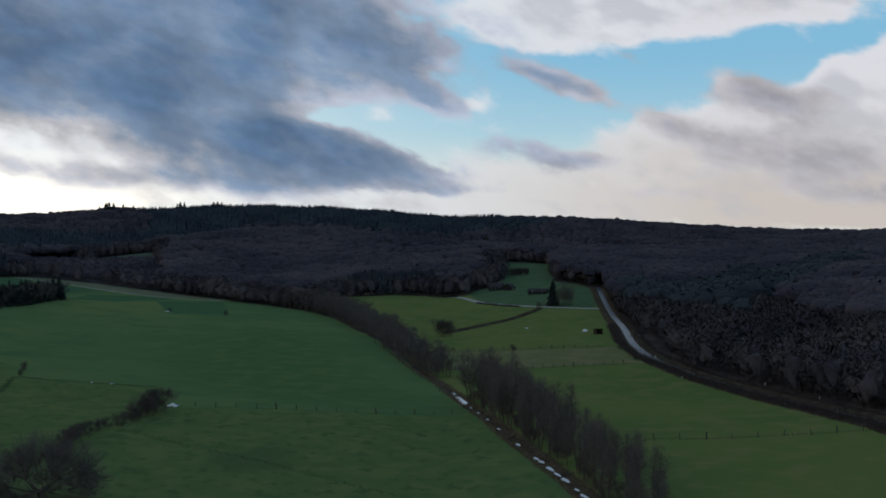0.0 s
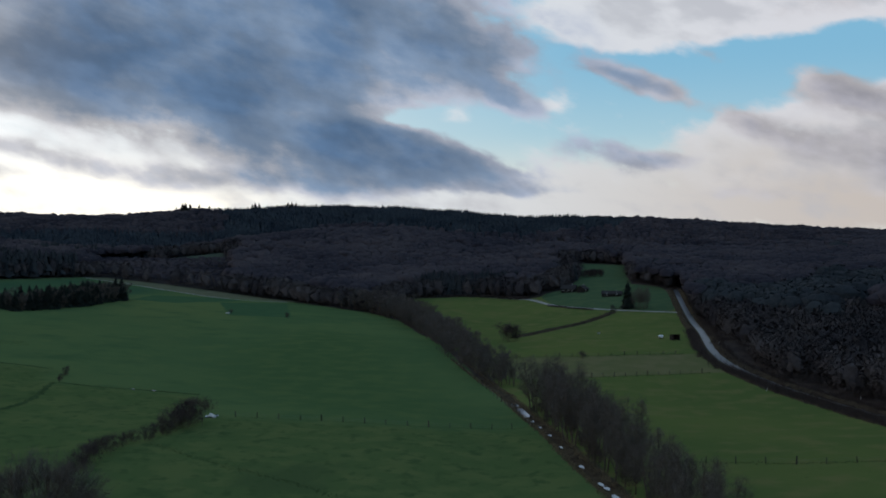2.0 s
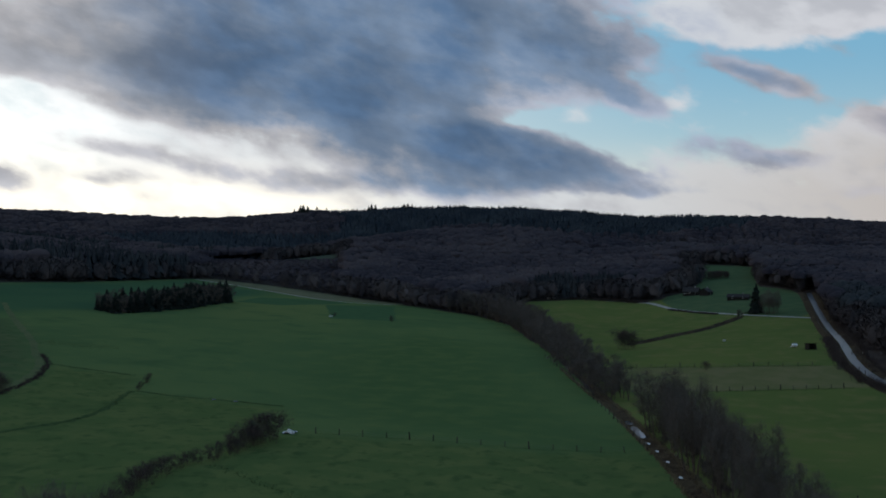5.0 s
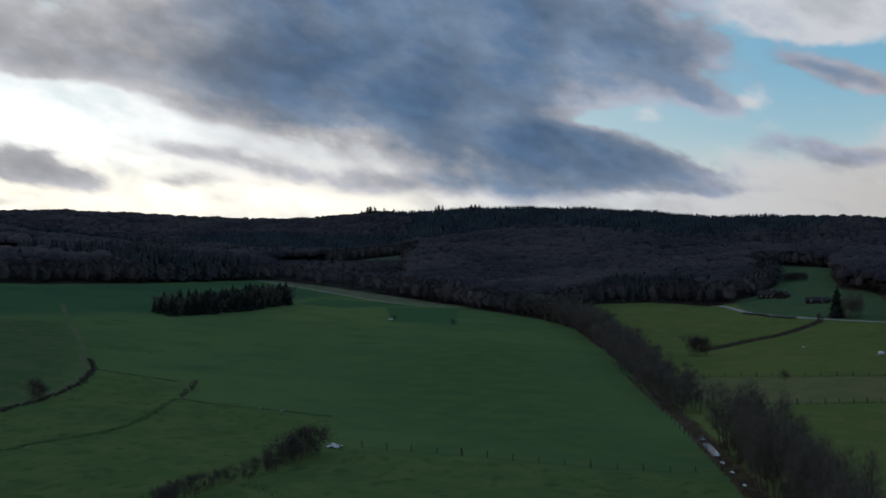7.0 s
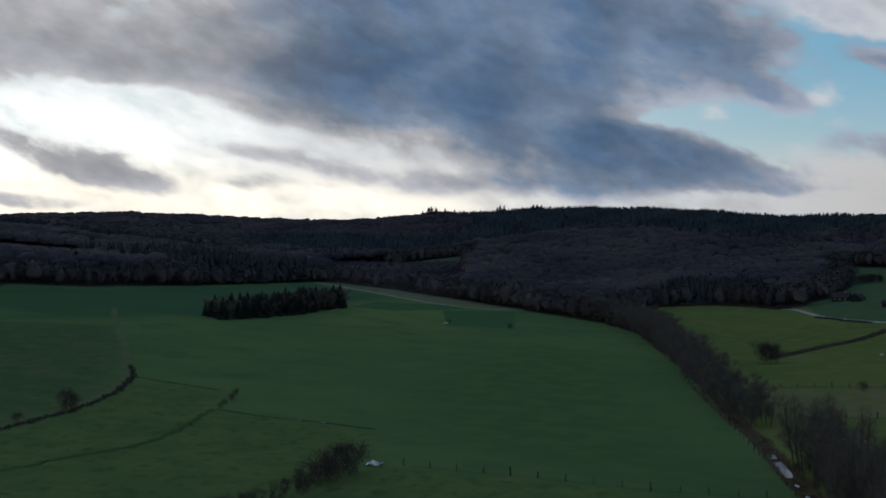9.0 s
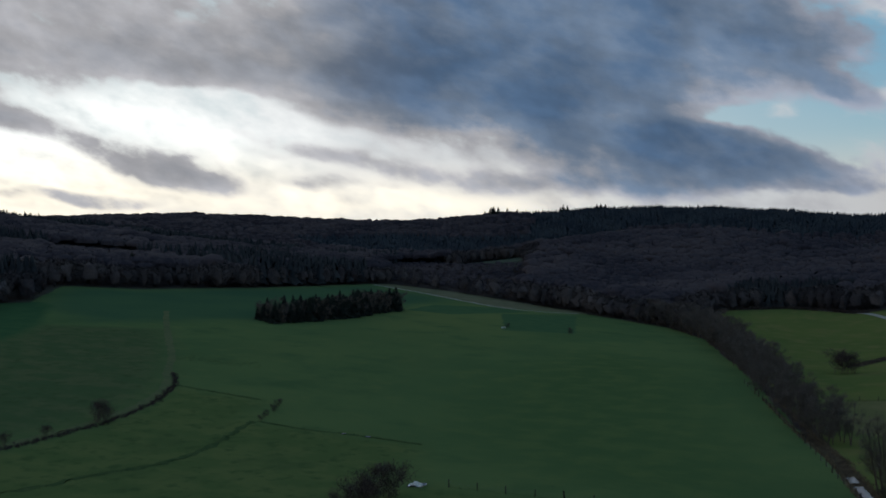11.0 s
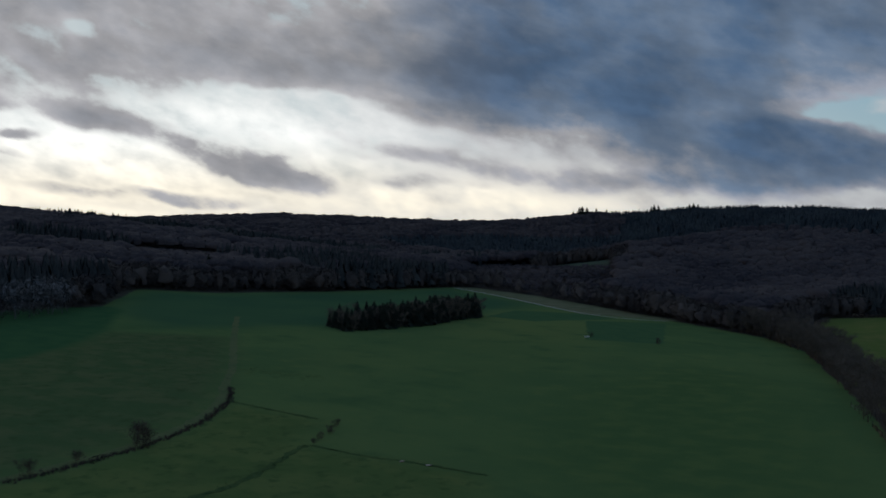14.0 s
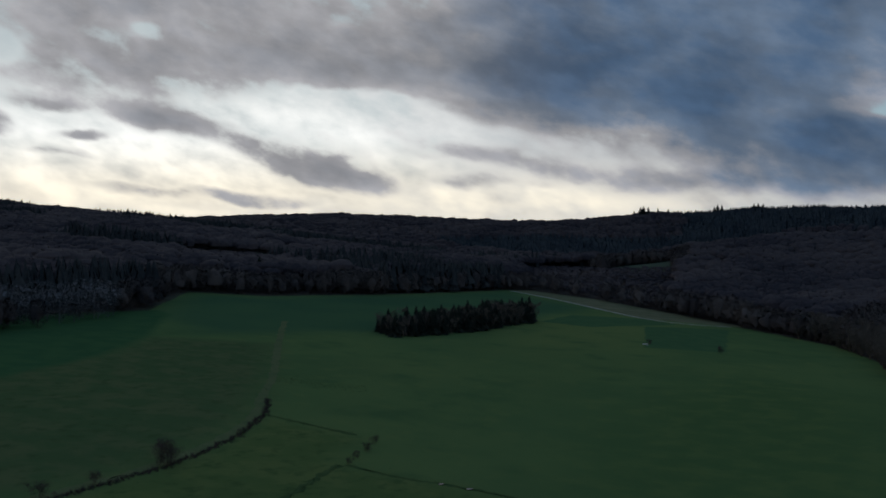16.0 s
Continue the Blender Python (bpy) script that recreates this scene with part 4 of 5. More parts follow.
def wood_mass(name, v, tones, mat, label, facing=None):
    """Many small faces as one mesh; facing: for each corner, the way out of its crown, by which it is shaded."""
    if facing is not None:
        tri, way = v.reshape(-1, 3, 3), facing.reshape(-1, 3, 3)
        geo = np.cross(tri[:, 1] - tri[:, 0], tri[:, 2] - tri[:, 0])
        turn = (geo * way[:, 0]).sum(1) < 0
        tri[turn], way[turn] = tri[turn][:, ::-1], way[turn][:, ::-1]
        geo *= np.where(turn, -1, 1)[:, None] / (np.linalg.norm(geo, axis=1, keepdims=True) + 1e-9)
        v = tri.reshape(-1, 3)
    me = mesh(name, v, np.arange(len(v)).reshape(-1, 3), mat, smooth=facing is not None)
    if facing is not None:
        soft = 0.45 * way + 0.15 * geo[:, None] + [0, -0.15, 0.9]
        soft /= np.linalg.norm(soft, axis=2, keepdims=True)
        me.attributes.new("custom_normal", "FLOAT_VECTOR", "POINT").data.foreach_set("vector", soft.ravel())
    me.attributes.new("tone", "FLOAT", "POINT").data.foreach_set("value", tones)
    return tagged(new(name, me), label, "wood", kind="stuff")


def conifer_crowns(name, x, y, tall, seed, mat, label, tiers=4, sides=6, wide=0.17, more=2, spread=4.5):
    """Dark conifers: each a stack of ragged drooping skirts."""
    rng = np.random.default_rng(seed)
    x = np.concatenate([x] + [x + rng.uniform(-spread, spread, len(x)) for _ in range(more)])
    y = np.concatenate([y] + [y + rng.uniform(-spread, spread, len(y)) for _ in range(more)])
    n = len(x)
    z = height(x, y)
    h = tall * (1 + 0.1 * patches(x, y, 70, seed)) * rng.uniform(0.84, 1.08, n)
    r = h * wide * rng.uniform(0.8, 1.25, n)
    out, facing = [], []
    for k in range(tiers):
        q = k / tiers
        top = z + h * min(1.0, 0.30 + 0.78 * (q + 0.9 / tiers))
        bot = z + h * (0.08 + 0.82 * q)
        rr = r * (1 - q) ** 0.8
        turn = rng.uniform(0, 6.28, n)
        for s in range(sides):
            a0, a1 = turn + 6.283 * s / sides, turn + 6.283 * (s + 1.1) / sides
            j0, j1 = rng.uniform(0.6, 1.3, n), rng.uniform(0.6, 1.3, n)
            d0, d1 = rng.uniform(-0.06, 0.06, n) * h, rng.uniform(-0.06, 0.06, n) * h
            w0, w1, flat = np.stack([np.cos(a0), np.sin(a0), 0 * a0], -1), np.stack([np.cos(a1), np.sin(a1), 0 * a1], -1), np.zeros((n, 3))
            out.append(np.stack([np.stack([x, y, top], -1), np.stack([x, y, bot + d0], -1) + w0 * (rr * j0)[:, None], np.stack([x, y, bot + d1], -1) + w1 * (rr * j1)[:, None]], 1))
            facing.append(np.stack([(w0 + w1) / 2, w0, w1], 1))
    v = np.stack(out, 1)
    tones = np.repeat(rng.uniform(-0.3, 0.3, n) + 0.4 * patches(x, y, 90, seed + 5), v.shape[1] * 3)
    return wood_mass(name, v.reshape(-1, 3), tones, mat, label, np.stack(facing, 1).reshape(-1, 3))


def wood_rim(x, y, deep=20):
    """Which trees stand in the outermost rows, beside the fields."""
    return np.max([inside_distance(x, y, p) for p in (LEFT_FIELD, RIGHT_FIELD, FAR_STRIP)], 0) > -deep


def bump(x, y, cx, cy, sx, sy, turn=0.0):
    """A rounded stand in the plan: 1 in its middle, falling off to 0."""
    c, q = math.cos(radians(turn)), math.sin(radians(turn))
    u, v = ((x - cx) * c + (y - cy) * q) / sx, ((y - cy) * c - (x - cx) * q) / sy
    return np.exp(-u * u - v * v)


def build_woods():
    # right of the road
    x, y = wood_points(90, 560, 200, 1100, 6.6, 1)
    ok = (x > 92) & (x < 0.46 * y + 95)
    x, y = x[ok], y[ok]
    road = line_distance(x, y, ROAD)
    con = 1.15 * bump(x, y, 120, 600, 26, 105) + bump(x, y, 205, 640, 190, 34, 60) + 0.4 * patches(x, y, 70, 3) > 0.62
    con &= road > 9
    front = (road < 70) & (y < 640) & ~con
    deep = ~con & ~front
    bare_crowns("roadside_wood", x[deep], y[deep], 15.0, 48, 0.13, 2, "bare_wood", "leafless brown wood on the slope above the road", stems=0.1, dense=0.1, full=0.93, flat=0.26, broad=1.5)
    bare_crowns("road_edge_wood", x[front], y[front], 13.5, 640, 0.07, 22, "edge_wood_lit", "leafless trees of the wood's edge above the road", stems=1.0, dense=0.3, sides=5, rings=(40, 85, 130, 165), full=0.5, flat=0.5, ragged=0.6)
    bare_crowns("roadside_pines", x[con], y[con], 16.5, 110, 0.15, 3, "pine_near", "dark round-topped pines among bare trees above the road", stems=1.0, full=0.9, flat=0.27)
    # the wooded hill in the middle
    x, y = wood_points(-440, 110, 655, 1330, 7.2, 4)
    low = inside_distance(x, y, PLANTATION) > 0
    bare_crowns("plantation", x[low], y[low], 5.5, 60, 0.14, 24, "bare_wood", "low young plantation on the slope beyond the stubble field", stems=0.0, broad=2.3, flat=0.3)
    x, y = x[~low], y[~low]
    con = 1.25 * bump(x, y, -28, 850, 72, 46) + 0.35 * patches(x, y, 70, 8) + 1.2 * bump(x, y, 70, 1270, 90, 130) + bump(x, y, -390, 1270, 90, 90) > 0.72
    rim = wood_rim(x, y) & ~con
    bare_crowns("hill_wood_rim", x[rim], y[rim], 14.0, 420, 0.1, 25, "edge_wood_lit", "leafless outer trees of the wooded hill", stems=1.0, dense=0.3, sides=5, rings=(40, 85, 130, 165), full=0.55, flat=0.5, ragged=0.6)
    deep = ~con & ~rim
    bare_crowns("hill_wood", x[deep], y[deep], 16.0, 56, 0.14, 5, "bare_wood", "leafless reddish-brown wood on the middle hill", stems=0.2, dense=0.1, broad=1.5, full=0.93, flat=0.26)
    conifer_crowns("hill_spruces", x[con], y[con], 16.0, 6, "pine_near", "dark spruces at the foot of the middle hill", tiers=4, sides=5, wide=0.19)
    # the woods beyond the left field
    x, y = wood_points(-1080, -325, 300, 1260, 7.8, 7)
    ok = ~((x > -440) & (y > 870)) & ~((x > -420) & (y > 845)) & (x > -1.4 * (y - 60) - 70)
    x, y = x[ok], y[ok]
    birch = bump(x, y, -362, 438, 32, 46) > 0.45
    con = ((patches(x, y, 150, 5) > 1.0) | ((x > -445) & (y > 690)) | (bump(x, y, -392, 480, 22, 60) > 0.5) | (bump(x, y, -700, 1050, 200, 120) + 0.2 * patches(x, y, 60, 4) > 0.5)) & ~birch
    rim = wood_rim(x, y, 26) & ~con & ~birch
    bare_crowns("field_edge_rim", x[rim], y[rim], 13.0, 420, 0.1, 28, "edge_wood_lit", "leafless outer trees along the far edge of the field", stems=1.0, dense=0.3, sides=5, rings=(40, 85, 130, 165), full=0.55, flat=0.5, ragged=0.6)
    bare = ~con & ~birch & ~rim
    scrub = bare & (bump(x, y, -470, 720, 75, 60) > 0.4)
    bare_crowns("low_wood", x[scrub], y[scrub], 8.0, 90, 0.14, 29, "bare_wood", "low leafless growth behind the field-edge trees", stems=0.3, broad=1.9)
    bare &= ~scrub
    bare_crowns("field_edge_wood", x[bare], y[bare], 15.0, 44, 0.15, 8, "bare_wood", "leafless dark wood at the far edge of the field", stems=0.3, dense=0.1, broad=1.55, full=0.93, flat=0.26)
    conifer_crowns("field_edge_spruces", x[con], y[con], 19.5, 9, "pine_near", "tall dark spruces at the far edge of the field", tiers=4, sides=5, wide=0.19)
    bare_crowns("birch_stand", x[birch], y[birch], 13.5, 420, 0.05, 10, "birch", "pale grey leafless stand at the wood's edge", stems=1.0, dense=0.15, broad=1.1, sides=0, flat=0.47)
    # scrub along the edges of the woods
    x, y = wood_points(-440, 130, 200, 1080, 3.6, 15)
    edge = np.max([inside_distance(x, y, p) for p in FIELDS], 0)
    near = ((edge > -9) & ((y > 730) | (x < -300) | (x > 95))) | ((line_distance(x, y, ROAD) < 13) & (x > 90) & (y < 760))
    near &= (x > 88) | (y > 730) | (x < -300)
    x, y = x[near], y[near]
    bare_crowns("wood_edge_scrub", x, y, 5.5, 90, 0.06, 16, "edge_wood_lit", "leafless scrub along the edge of the wood", stems=0.0, sides=0, dense=0.1)
    # far ridges
    x, y = wood_points(-2000, 1300, 1100, 2260, 13.0, 11)
    ok = ~((x > -440) & (x < 110) & (y < 1330)) & ~((x > 95) & (x < 560) & (y < 1100)) & ~((x < -325) & (x > -1080) & (y < 1260))
    ok &= (x < 0.46 * y + 120) & (x > -1.4 * (y - 60))
    x, y = x[ok], y[ok]
    con = 1.5 * bump(x, y, -230, 2060, 430, 210) + 1.2 * bump(x, y, -560, 1600, 270, 190) + 1.2 * bump(x, y, 110, 1370, 160, 170) + 0.35 * patches(x, y, 300, 6) > 0.6
    bare_crowns("ridge_wood", x[~con], y[~con], 16.0, 12, 0.28, 12, "bare_wood", "leafless woods on the distant ridges", stems=0.0, dense=0.1, clump=0.6, broad=1.7, rings=(45, 125), full=0.95, flat=0.34)
    conifer_crowns("ridge_conifers", x[con], y[con], 16.5, 13, "pine_hazed", "dark conifer woods on the distant ridges", tiers=3, sides=4, wide=0.2, more=3, spread=8.0)


build_woods()

# ---------------------------------------------------------------- brook, road, tracks
tagged(new("brook_bank", ribbon("brook_bank", STREAM[:10], [(-1.5, 0.02), (-1.1, 0.2), (-0.8, 0.1), (0.8, 0.1), (1.4, 0.25), (2.6, 0.02)], "verge", 2.0, 0.12)), "muddy brown banks of a narrow brook", "bank", kind="structure")
for a, b in ((320, 338), (341, 347)):
    seg = [(float(np.interp(y, [p[1] for p in STREAM], [p[0] for p in STREAM])), y) for y in np.linspace(a, b, 5)]
    tagged(new("water", ribbon("water", seg, [(-1.0, 0.28), (0.0, 0.29), (1.0, 0.28)], "water", 1.0, 0.1)), "open water of the brook, mirroring the sky", "water", kind="structure")
tagged(new("road", ribbon("road", ROAD, [(-1.55, 0.06), (0.0, 0.12), (1.55, 0.06)], "asphalt", 3.0)), "wet grey country road without markings", "road", kind="structure")
tagged(new("verge", ribbon("verge", ROAD, [(-6.0, 0.03), (-4.2, 0.5), (-1.6, 0.05)], "verge", 3.0, 0.2)), "brown overgrown bank beside the road", "verge", kind="structure")
tagged(new("verge", ribbon("verge", ROAD, [(1.6, 0.05), (3.6, 0.7), (5.2, 0.3)], "verge", 3.0, 0.2)), "brown overgrown bank beside the road", "verge", kind="structure")
tagged(new("farm_track", ribbon("farm_track", TRACK, [(-1.7, 0.1), (0, 0.16), (1.7, 0.1)], "gravel", 3.0)), "pale gravel farm track across the meadow", "track", kind="structure")
tagged(new("field_lane", ribbon("field_lane", LANE, [(-1.2, 0.04), (-0.4, 0.07), (0.4, 0.07), (1.3, 0.04)], "pale_grass", 3.0, 0.3)), "faded grass strip curving along the field edge", "track", kind="structure")
FURROWS = (
    [(-76, 249), (-57, 234), (-40, 224), (-25.5, 212), (-9, 200)], [(-135, 225), (-127, 245), (-125.6, 259), (-121, 278), (-125, 300), (-131, 318), (-133, 326)],
    [(-175, 351), (-156, 352), (-146, 353)], [(-132, 327), (-118, 327), (-107, 331), (-90, 331)], 
)
for line in FURROWS[1:]:
    tagged(new("furrow", ribbon("furrow", line, [(-0.6, 0.03), (-0.2, 0.06), (0.2, 0.06), (0.6, 0.03)], "rush", 2.0, 0.4)), "shallow drain overgrown with dark rushes", "furrow", kind="structure")
tagged(new("hedge_bank", ribbon("hedge_bank", [(2, 528), (10, 556), (21, 590), (40, 622), (61, 668)], [(-2.2, 0.02), (-0.8, 0.9), (0.6, 1.0), (2.2, 0.02)], "verge", 2.0, 0.3)), "brown earth bank dividing two pastures", "bank", kind="structure")
tagged(new("field_path", ribbon("field_path", [(-341, 836), (-291, 809), (-245, 768), (-202, 726), (-172, 715), (-150, 727)], [(-1.2, 0.08), (0, 0.12), (1.2, 0.08)], "gravel", 3.0, 0.1)), "pale path along the stubble field", "track", kind="structure")


def water_patch(x, y, a, b, turn, up=0.12):
    rng = np.random.default_rng(9)
    n = 26
    w = np.linspace(0, 2 * math.pi, n, endpoint=False)
    r = 1 + 0.18 * np.sin(2 * w + 1) + 0.12 * np.sin(3 * w) + 0.06 * rng.normal(size=n)
    px, py = a * r * np.cos(w), b * r * np.sin(w)
    c, s = math.cos(radians(turn)), math.sin(radians(turn))
    vx, vy = x + c * px - s * py, y + s * px + c * py
    z = float(np.max(height(vx, vy))) + up
    v = [(x, y, z)] + [(float(p), float(q), z) for p, q in zip(vx, vy)]
    return mesh("pond", v, [(0, 1 + k, 1 + (k + 1) % n) for k in range(n)], "water")


tagged(new("pond", water_patch(-74.8, 290.5, 1.1, 2.4, -14)), "small pool at the end of the ditch", "water", kind="structure")
tagged(new("pond", water_patch(-104, 330.3, 0.5, 0.8, 0)), "puddle in the wet furrow", "water", kind="structure")
tagged(new("pond", water_patch(-110, 329.3, 0.4, 0.7, 0)), "puddle in the wet furrow", "water", kind="structure")

# Pale opaque patches painted for sky glints on the brook and ditch pool.
for x, y, a, b in ((-73.6, 291.6, 0.5, 1.0), (-75.6, 289.4, 0.35, 0.7), (17.8, 247.5, 0.5, 1.6), (14.4, 270.5, 0.4, 1.2), (12.3, 287.5, 0.4, 1.0), (10.2, 301, 0.4, 1.2), (8.3, 312, 0.45, 1.4), (20.6, 230.5, 0.5, 1.8), (21.4, 227, 0.6, 1.4), (22.5, 219.5, 0.6, 2.4), (23.4, 214, 0.45, 2.0), (24.4, 208.5, 0.6, 2.2), (25.6, 200, 0.35, 1.2), (26.3, 194.5, 0.5, 2.2)):
    glint = water_patch(x, y, a * 0.85, b * 1.1, 14, 0.2)
    glint.materials[0] = MAT["pale_stone_glint"]
    tagged(new("brook_glint", glint), "pale patches standing in for sky glints on the brook" if x > 0 else "pale patches standing in for sky glints at the ditch end", "stones", kind="structure")


def stone_heap(x, y, wide, tall, count, seed):
    """Rough pale blocks tipped in a low heap, each a part."""
    r = random.Random(seed)
    shapes = []
    for k in range(3):
        bm = bmesh.new()
        bmesh.ops.create_icosphere(bm, subdivisions=1, radius=0.5)
        for v in bm.verts:
            v.co *= r.uniform(0.72, 1.15)
        me = bpy.data.meshes.new("stone")
        bm.to_mesh(me)
        bm.free()
        me.materials.append(MAT["pale_stone_glint"])
        shapes.append(me)
    heap = empty("stone_heap", x, y)
    for _ in range(count):
        a, q = r.uniform(0, 6.28), math.sqrt(r.random())
        p = part("stone", r.choice(shapes), heap)
        p.location = (wide * q * math.cos(a), wide * 0.8 * q * math.sin(a), tall * (1 - q) * r.uniform(0.5, 1.0) + 0.12)
        p.rotation_euler = (r.uniform(0, 6), r.uniform(0, 6), r.uniform(0, 6))
        k = r.uniform(0.35, 0.8)
        p.scale = (k * 1.3, k, k * 0.7)
    return tagged(heap, "low heap of pale broken stones at the ditch end", "stones")


stone_heap(-74.6, 290.0, 1.3, 0.8, 24, 3)

# ---------------------------------------------------------------- fences


def post_mesh(tall, r):
    v, f = tube([(0, 0, -0.3), (0, 0, tall * 0.5), (0.02, 0.01, tall)], [r, r * 0.95, r * 0.9], 6)
    return mesh("post", v, f + [tuple(range(12, 18))], "post")


POSTS = [post_mesh(1.55, 0.12), post_mesh(1.4, 0.1), post_mesh(1.75, 0.17)]


def fence(line, gap, label, seed):
    r = random.Random(seed)
    x, y, _, _ = along(line, gap)
    top = empty("fence", x[0], y[0], hz(x[0], y[0]))
    base = Vector((float(x[0]), float(y[0]), hz(x[0], y[0])))
    heads = []
    for n, (px, py) in enumerate(zip(x, y)):
        p = part("post", POSTS[2] if n % 5 == 4 else r.choice(POSTS[:2]), top)
        p.location = Vector((px, py, hz(px, py))) - base
        p.rotation_euler = (r.gauss(0, 0.05), r.gauss(0, 0.05), r.uniform(0, 6))
        heads.append(p.location.copy())
    for up in (0.45, 0.8, 1.1):
        pts = []
        for a, b in zip(heads, heads[1:]):
            pts += [a + Vector((0, 0, up)), (a + b) / 2 + Vector((0, 0, up - 0.05))]
        v, f = tube(pts + [heads[-1] + Vector((0, 0, up))], [0.008] * (len(pts) + 1), 3)
        part("wire", mesh("wire", v, f, "wire"), top)
    return tagged(top, label, "fence", "field fences")


fence([(-69, 293), (-45, 295), (-18, 295), (8, 303)], 5.6, "wooden post and wire fence across the meadow", 1)
fence([(14, 389), (46, 395), (72, 401)], 4.0, "wooden post and wire fence between pastures", 2)
fence([(0, 432), (28, 429), (68, 434)], 5.0, "thin post and wire fence between pastures", 3)
fence([(38, 250), (61, 245), (100, 243)], 6.0, "low post and wire fence in rough grass", 4)
fence([(8, 303), (3, 335), (-6, 372), (-30, 455)], 5.5, "wooden fence along the brook", 6)
fence([(80, 415), (76, 440), (80, 480), (88, 540), (97, 630)], 5.5, "wooden fence along the road", 7)

# ---------------------------------------------------------------- tufts and hedges


def tufts(name, x, y, tall, slivers, wide, seed, mat, label, category="grass"):
    """Clumps of upright stalks."""
    rng = np.random.default_rng(seed)
    n = len(x)
    px = x[:, None] + rng.normal(0, 0.5, (n, slivers)) * np.reshape(tall, (-1, 1)) * 0.6
    py = y[:, None] + rng.normal(0, 0.5, (n, slivers)) * np.reshape(tall, (-1, 1)) * 0.6
    pz = height(px, py)
    h = np.reshape(tall, (-1, 1)) * rng.uniform(0.5, 1.1, (n, slivers))
    a = rng.uniform(0, 6.28, (n, slivers))
    lx, ly = rng.normal(0, 0.3, (2, n, slivers)) * h
    wx, wy = np.cos(a) * wide, np.sin(a) * wide
    v = np.stack([np.stack([px - wx, py - wy, pz - 0.05], -1), np.stack([px + wx, py + wy, pz - 0.05], -1), np.stack([px + lx, py + ly, pz + h], -1)], 2).reshape(-1, 3)
    return tagged(new(name, mesh(name, v, np.arange(len(v)).reshape(-1, 3), mat)), label, category, kind="stuff")


def strip(line, step, spread, seed, shift=0.0):
    rng = np.random.default_rng(seed)
    x, y, dx, dy = along(line, step)
    d = np.hypot(dx, dy) + 1e-9
    o = shift + rng.normal(0, spread, len(x))
    return x + dy / d * o, y - dx / d * o


x, y = strip([(107, 150), (105.5, 249), (103, 268), (100.5, 302), (97, 345), (88, 385), (82, 408)], 0.28, 0.7, 1, -3.8)
tufts("roadside_hedge", x, y, np.full(len(x), 2.4), 28, 0.05, 2, "twig_shrub", "low brown leafless hedge along the road", "hedge")
x, y = strip([(82, 408), (79.5, 430), (80.5, 455), (87, 510)], 0.6, 0.8, 3, -5.0)
tufts("roadside_hedge", x, y, np.full(len(x), 2.2), 26, 0.06, 4, "twig_shrub", "brown leafless scrub on the inside of the road bend", "hedge")
x, y = strip([(107, 150), (105.5, 249), (103, 268), (100.5, 302), (97, 345), (88, 385), (82, 408), (79.5, 430), (80.5, 455), (87, 510), (101, 634)], 0.4, 1.2, 5, 4.6)
tufts("verge_scrub", x, y, np.full(len(x), 1.5), 24, 0.05, 6, "twig_shrub", "withered grass and scrub on the road bank", "grass")
x, y = strip([(2, 528), (10, 556), (21, 590), (40, 622), (61, 668)], 0.5, 0.7, 7)
tufts("hedge_growth", x, y, np.full(len(x), 1.5), 22, 0.07, 8, "twig_shrub", "brown leafless growth on the earth bank", "hedge")
x, y = strip(STREAM[:11], 0.4, 0.5, 9, 2.2)
x2, y2 = strip(STREAM[:11], 0.5, 0.3, 13, -1.5)
x, y = np.r_[x, x2], np.r_[y, y2]
tufts("bank_reeds", x, y, np.full(len(x), 0.8), 12, 0.05, 10, "reed", "withered reeds along the brook", "reeds")
x, y = strip([(-187, 366), (-175, 350), (-164, 327), (-159, 312), (-155, 296), (-153, 279), (-152, 262), (-156, 230)], 0.35, 0.5, 11, -1.8)
tufts("lane_hedge", x, y, np.full(len(x), 0.7), 15, 0.05, 12, "twig_shrub", "low dark hedge along the field strip", "hedge")
for k, line in enumerate(FURROWS):
    x, y = strip(smooth_line(line), 0.3, 0.7, 20 + k)
    tufts("rushes", x, y, np.full(len(x), 0.3), 3 if k else 6, 0.04, 30 + k, "rush", "dark rushes growing in the drain", "rushes")
x, y = strip([(-205, 398), (-192, 396), (-179, 405)], 0.12, 4.0, 41)
tufts("rushes", x, y, np.full(len(x), 0.18), 8, 0.06, 42, "rush", "dark rushes in a wet hollow", "rushes")
x, y = strip([(-79, 806), (-60, 812), (-37, 812), (-15, 795), (2, 777), (10, 768)], 0.6, 0.8, 15)
tufts("wood_edge_hedge", x, y, np.full(len(x), 2.2), 22, 0.12, 16, "twig_shrub", "dark hedge below the wood", "hedge")
x, y = strip([(38, 250.6), (61, 245.6), (100, 243.6)], 0.6, 0.5, 17)
tufts("rough_grass", x, y, np.full(len(x), 0.4), 8, 0.05, 18, "rush", "rough dark grass under the fence", "grass")
for k, line in enumerate(([(14, 389), (46, 395), (72, 401)], [(0, 432), (28, 429), (68, 434)], [(-69, 293), (-45, 295), (-18, 295), (8, 303)])):
    x, y = strip(line, 0.5, 0.3, 50 + k)
    tufts("rough_grass", x, y, np.full(len(x), 0.4 if k < 2 else 0.25), 7 if k < 2 else 4, 0.05, 55 + k, "rush", "long dark grass left standing under the fence", "grass")
x, y = strip([(26, 722), (40, 702), (52, 689)], 0.5, 0.4, 19, 3.0)
tufts("track_hedge", x, y, np.full(len(x), 1.3), 20, 0.1, 20, "twig_shrub", "dark clipped hedge beside the farm track", "hedge")

# ---------------------------------------------------------------- small things


